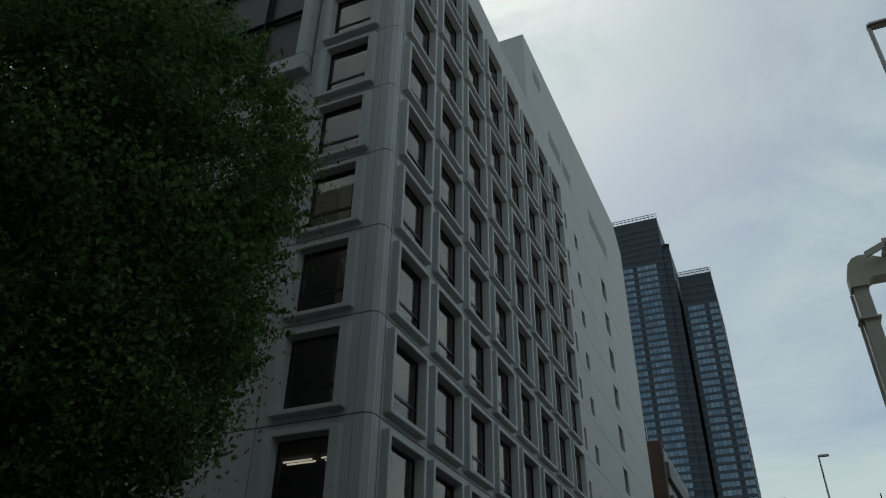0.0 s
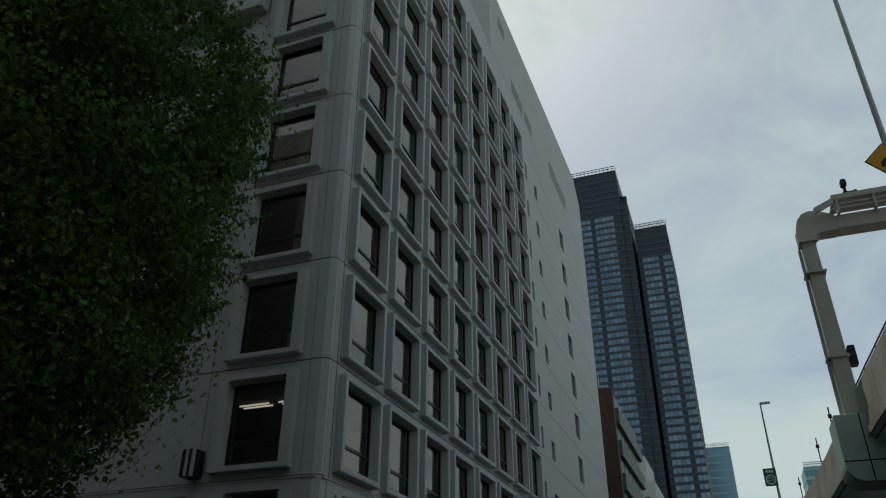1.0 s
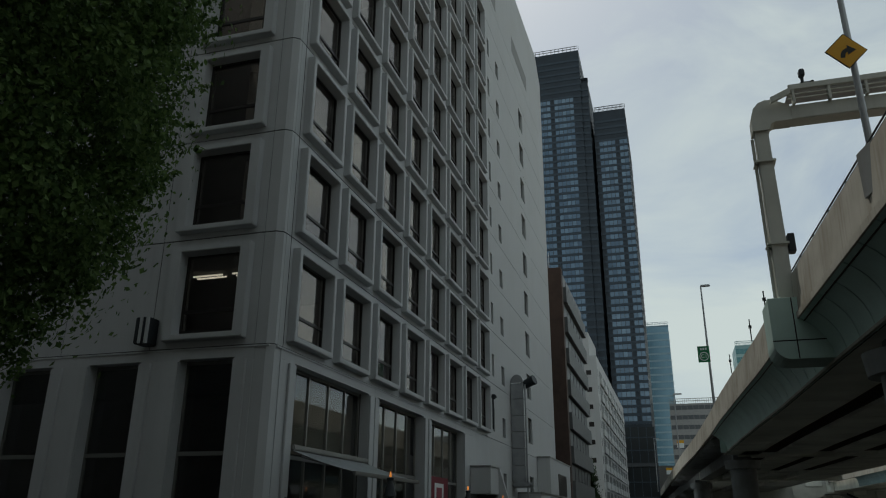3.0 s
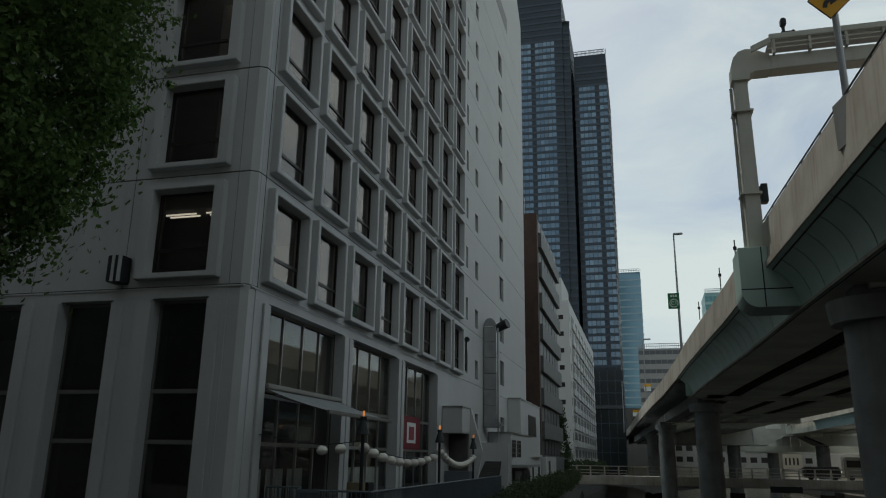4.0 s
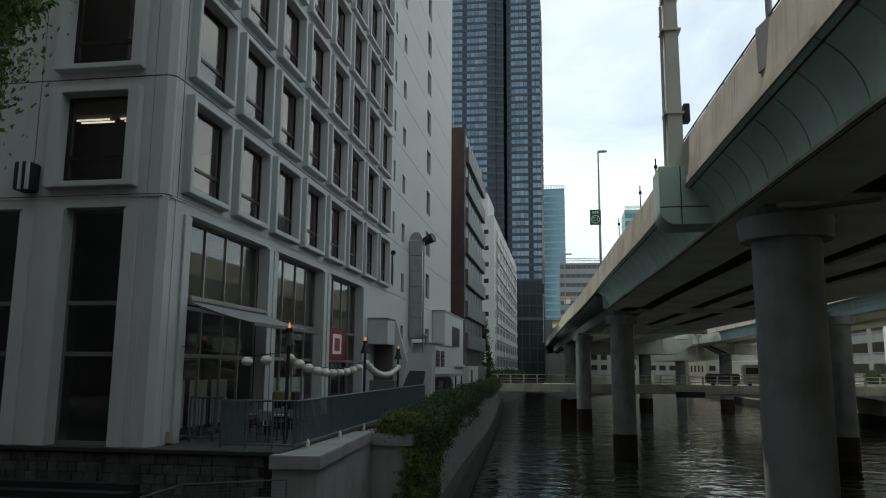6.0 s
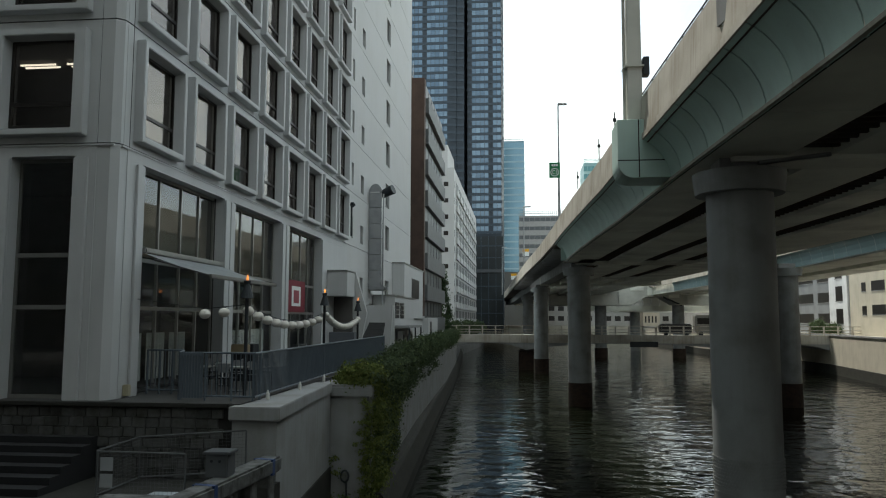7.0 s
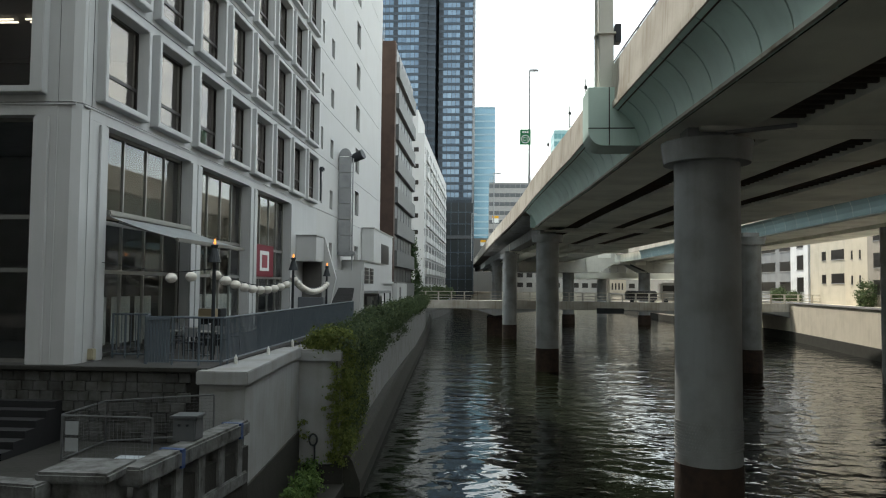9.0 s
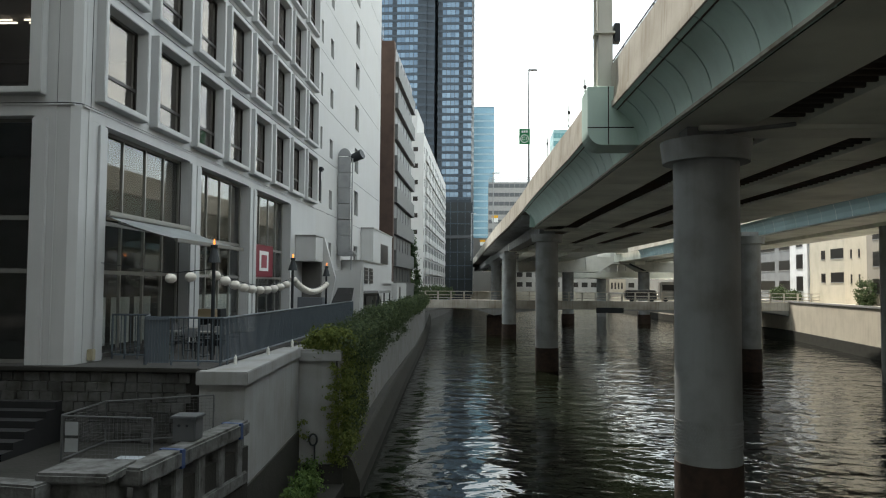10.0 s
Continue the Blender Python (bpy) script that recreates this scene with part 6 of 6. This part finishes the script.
TX, TY = -9.7, 7.3
tree = thing("street_tree", (TX, TY, -0.05), "dense dark green street tree beside the road", "tree")
bm = tube(bmesh.new(), (TX, TY, -0.05), (TX - 0.1, TY + 0.1, 4.5), 0.24, 0.17, 12)
tube(bm, (TX - 0.1, TY + 0.1, 4.5), (TX, TY, 12), 0.17, 0.05, 10)
part("trunk", bm, BARK, tree)
for i in range(26):
    bm = bmesh.new()
    z = 4 + 9 * rng.random()
    a = rng.random() * 2 * math.pi
    ln = (2.9 - abs(z - 8) * 0.22) * rng.uniform(0.7, 1.0)
    p = Vector((TX, TY, z))
    q = p + Vector((math.cos(a) * ln * 0.55, math.sin(a) * ln * 0.55, 0.7))
    tube(bm, p, q, 0.05, 0.03, 6)
    tube(bm, q, q + Vector((math.cos(a + 0.3) * ln * 0.5, math.sin(a + 0.3) * ln * 0.5, 0.4)), 0.03, 0.01, 5)
    part("limb", bm, BARK, tree)


def crown_place(n):
    """An egg-shaped crown, widest above its middle, with an uneven skin."""
    z = rng.uniform(4.1, 17.6, 6 * n)
    r = np.interp(z, [3.9, 4.4, 5.3, 6.3, 7.7, 8.9, 10.3, 11.7, 12.3, 13.2, 14.5, 16, 17.8], [0.8, 1.3, 2.0, 2.4, 2.8, 2.95, 3.0, 3.05, 2.75, 2.2, 1.9, 1.8, 0.8])
    keep = rng.random(6 * n) < r / 3.3
    z, r = z[keep][:n], r[keep][:n]
    a = rng.random(len(z)) * 2 * math.pi
    way = np.stack([np.cos(a), np.sin(a), (z - 9.5) / 7], 1)
    bumps = np.array([noise.noise(Vector(p) * 2.1) for p in way])
    depth = 1 - 0.7 * rng.random(len(z)) ** 2.0
    out_ = np.stack([TX + np.cos(a) * r * depth * (1 + 0.12 * bumps), TY + np.sin(a) * r * depth * (1 + 0.12 * bumps), z], 1)
    lean = np.maximum(z - 12.0, 0) * 0.5
    out_[:, 0] -= 0.6 * lean
    out_[:, 1] -= 0.8 * lean
    return out_, way


c, o = clumped(1500, 105, crown_place, 0.3)
# sprigs that stand out of the crown's skin
def sprig_place(n):
    p, way = crown_place(n)
    mid = np.stack([np.full(len(p), TX), np.full(len(p), TY), p[:, 2]], 1)
    out_ = p - mid
    out_ /= np.linalg.norm(out_, axis=1, keepdims=True)
    reach = np.interp(p[:, 2], [4, 5.3, 6.3, 7.7, 10, 11.8, 12.6, 13.4, 16], [1.1, 1.95, 2.3, 2.75, 2.95, 3.1, 2.5, 1.9, 1.5])
    return mid + out_ * (reach + rng.uniform(-0.2, 0.2, len(p)))[:, None], way


def sprays(n, per):
    """Leafy twigs that reach out and up from the crown's skin, thinning to their tips."""
    p, way = sprig_place(n)
    n = len(p)
    mid = np.stack([np.full(n, TX), np.full(n, TY), p[:, 2] - 1.2], 1)
    d = p - mid
    d /= np.linalg.norm(d, axis=1, keepdims=True)
    d += rng.normal(size=(n, 3)) * 0.25 + [0, 0, 0.25]
    along_ = rng.random((n, per, 1)) ** 0.8
    length = rng.uniform(0.4, 0.95, (n, 1, 1))
    centre = (p - d * 0.35)[:, None, :] + d[:, None, :] * along_ * length
    centre += rng.normal(size=(n, per, 3)) * 0.085 * (1.25 - along_)
    return centre.reshape(-1, 3), np.repeat(d, per, 0)


c2, o2 = clumped(150, 45, sprig_place, 0.2)
c3, o3 = sprays(620, 58)
c, o = np.concatenate([c, c2, c3]), np.concatenate([o, o2, o3])
tagged(leaf_mesh("crown", c, o, 0.085, TREE_LEAF, tree), label="dense crown of small dark leaves")

# hedge along the quay, with hanging growth
hedge = thing("quay_hedge", (-6.6, 60, -0.1), "clipped green hedge spilling over the quay wall", "hedge", kind="stuff")
QX = [p[1] for p in QUAY], [p[0] for p in QUAY]


def hedge_place(n):
    y = 28.3 + 77 * rng.random(n) ** 1.4
    q = np.interp(y, *QX)
    v = rng.normal(size=(n, 3))
    v /= np.linalg.norm(v, axis=1, keepdims=True)
    big = 1 + 0.3 * np.sin(y * 1.3) + 0.2 * np.sin(y * 0.53)
    rise = np.interp(y, [26, 33, 40], [-0.25, -0.05, 0.2])
    return np.stack([q - 0.12 + v[:, 0] * 0.65 * big, y + v[:, 1] * 0.4, rise + v[:, 2] * 0.6 * big], 1), v


c, o = clumped(1000, 55, hedge_place, 0.2)
leaf_mesh("hedge_leaves", c, o, 0.11, HEDGE_LEAF, hedge)


def hang_place(n):
    y = rng.choice([28.3, 31, 34, 36.5, 40, 46, 53, 58], n, p=[0.3, 0.2, 0.14, 0.1, 0.09, 0.07, 0.05, 0.05]) + rng.normal(size=n) * 1.0
    y = np.maximum(y, 26.6)
    q = np.interp(y, *QX)
    deep = np.where(y < 33, 3.4, 1.7)
    z = 0.2 - deep * rng.random(n) ** 1.3
    return np.stack([q + 0.1 + 0.12 * rng.random(n), y, z], 1), np.tile([1, -0.3, 0.2], (n, 1))


c, o = clumped(420, 55, hang_place, 0.16)
leaf_mesh("hanging_leaves", c, o, 0.1, HEDGE_LEAF, hedge)
ivy = thing("wall_ivy", (-5.0, 28, -2), "yellow-green ivy curtain hanging down the quay wall", "ivy", kind="stuff")


def ivy_place(n):
    y = 26.5 + 6.5 * rng.random(n) ** 1.5
    foot = np.interp(y, [26.5, 28, 30, 31.5, 33], [-4.3, -4.4, -3.8, -2.6, -1.4])
    z = 0.1 + (foot - 0.1) * rng.random(n)
    return np.stack([np.interp(y, *QX) + 0.1 + 0.14 * rng.random(n), y, z], 1), np.tile([1, -0.6, 0.3], (n, 1))


c, o = clumped(360, 60, ivy_place, 0.14)
leaf_mesh("ivy_leaves", c, o, 0.075, IVY_LEAF, ivy)


def strand_place(n):
    x = rng.choice([-5.35, -5.25, -5.2, -7.0 + 0.62], n, p=[0.3, 0.3, 0.25, 0.15])
    z = -0.6 - 3.4 * rng.random(n)
    z = np.where(x < -6, -2.6 - 1.4 * rng.random(n), z)
    return np.stack([x + 0.12 * rng.normal(size=n), np.full(n, 26.08), z], 1), np.tile([0.2, -1, 0.2], (n, 1))


c, o = clumped(70, 30, strand_place, 0.1)
leaf_mesh("ivy_strands", c, o, 0.075, IVY_LEAF, ivy)
shrub = thing("yellow_shrub", (-5.8, 26.9, -0.2), "yellow-green shrub on the flood wall end", "shrub")


def shrub_place(n):
    v = rng.normal(size=(n, 3))
    v /= np.linalg.norm(v, axis=1, keepdims=True)
    return v * [0.75, 0.6, 0.45] + [-5.75, 27.0, 0.05], v


c, o = clumped(90, 60, shrub_place, 0.16)
leaf_mesh("shrub_leaves", c, o, 0.09, IVY_LEAF, shrub)
weeds = thing("wall_weeds", (-6.1, 22, -4.6), "dark weeds growing at the foot of the quay wall", "weeds", kind="stuff")


def weed_place(n):
    y = 18.8 + 7.3 * rng.random(n)
    return np.stack([-5.7 - (y - 18.7) * 0.06 + 0.25 * rng.random(n), y, -4.9 + 0.6 * rng.random(n) + 0.5 * (rng.random(n) ** 3)], 1), np.tile([1, -0.3, 0.6], (n, 1))


c, o = clumped(150, 50, weed_place, 0.16)
leaf_mesh("weed_leaves", c, o, 0.1, TREE_LEAF, weeds)
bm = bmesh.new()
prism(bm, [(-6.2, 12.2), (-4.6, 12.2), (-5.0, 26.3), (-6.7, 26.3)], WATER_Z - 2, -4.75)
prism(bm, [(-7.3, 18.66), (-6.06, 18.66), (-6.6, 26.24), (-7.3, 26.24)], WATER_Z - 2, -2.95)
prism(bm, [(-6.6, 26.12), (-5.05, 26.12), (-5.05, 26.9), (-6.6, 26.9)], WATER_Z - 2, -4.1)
setting("ground_wall_foot", bm, DARK_CONCRETE, "dark mossy ledge at the water's edge", "ledge")
con = thing("conifer", (-8.9, 100, 0), "slim dark conifer beside the brown house", "tree")
part("trunk", tube(bmesh.new(), (-10.6, 101, 0), (-10.6, 101, 9), 0.2, 0.05, 8), BARK, con)


def cone_place(n):
    z = rng.random(n)
    a = rng.random(n) * 6.283
    r = (1 - z) * 1.5 + 0.15
    return np.stack([-10.6 + np.cos(a) * r, 101 + np.sin(a) * r, 0.6 + z * 8.8], 1), np.stack([np.cos(a), np.sin(a), 0.3 + 0 * a], 1)


c, o = clumped(160, 40, cone_place, 0.25)
leaf_mesh("crown", c, o, 0.2, CONIFER_LEAF, con)
fl = thing("bridge_planting", (-7, 111, 0), "bushes beside the bridge end", "shrub", kind="stuff")


def end_place(n):
    v = rng.normal(size=(n, 3))
    v /= np.linalg.norm(v, axis=1, keepdims=True)
    return v * [3.2, 1.2, 0.9] + [-9, 124.0, 1.0], v


c, o = clumped(120, 40, end_place, 0.3)
leaf_mesh("bush_leaves", c, o, 0.25, HEDGE_LEAF, fl)
for x, y, h in ((46.8, 124, 2.2), (46.4, 95, 3.2), (47.2, 119, 1.6)):
    sh = thing("bank_shrub", (x, y, 0.1), "green shrub behind the flood wall", "shrub", "shrubs on the far bank")

    def bank_place(n, x=x, y=y, h=h):
        v = rng.normal(size=(n, 3))
        v /= np.linalg.norm(v, axis=1, keepdims=True)
        return v * [0.9, 1.6, h / 2] + [x, y, h / 2], v

    c, o = clumped(60, 40, bank_place, 0.25)
    leaf_mesh("shrub_leaves", c, o, 0.2, HEDGE_LEAF, sh)

# ---- stone blocks of the terrace wall ----
MORTAR = surface("dark_mortar", (0.025, 0.024, 0.022), 0.95, vary=0.3)
sw = setting("wall_terrace_front", boxes((-30, -7.4, 18.92, 19.0, LAND - 0.5, -0.1)), MORTAR, "dark weathered stone block wall under the terrace", "wall")
bm = boxes((-0.17, 0.17, -0.05, 0.05, -0.125, 0.125))
bmesh.ops.bevel(bm, geom=list(bm.edges), offset=0.018, segments=1, affect="EDGES")
shapes = []
for k in range(4):
    b2 = bm.copy()
    for v in b2.verts:
        v.co += Vector((noise.noise(v.co * 7 + Vector((k * 5, 0, 0))), 0.6 * noise.noise(v.co * 9 + Vector((0, k * 3, 0))), noise.noise(v.co * 8 + Vector((0, 0, k * 7))))) * 0.02
    me = bpy.data.meshes.new("stone_block")
    b2.to_mesh(me), b2.free()
    me.materials.append(STONE)
    shapes.append(me)
bm.free()
for row in range(8):
    z = -0.24 - row * 0.255
    x = -7.6 - (0.12 if row % 2 else 0.0)
    while x > -17.0:
        w = rng.uniform(0.75, 1.15)
        m = Matrix.Translation((x - 0.17 * w, 18.9 + rng.uniform(-0.02, 0.02), z)) @ Matrix.Diagonal((w, 1, 1, 1))
        piece("stone_block", shapes[int(rng.integers(4))], m, sw)
        x -= 0.34 * w + 0.015
setting("trim_terrace_edge", boxes((-30, -7.4, 18.75, 19.0, -0.09, 0.02), bevel=0.02), DARK_CONCRETE, "dark stone edge of the terrace", "kerb")
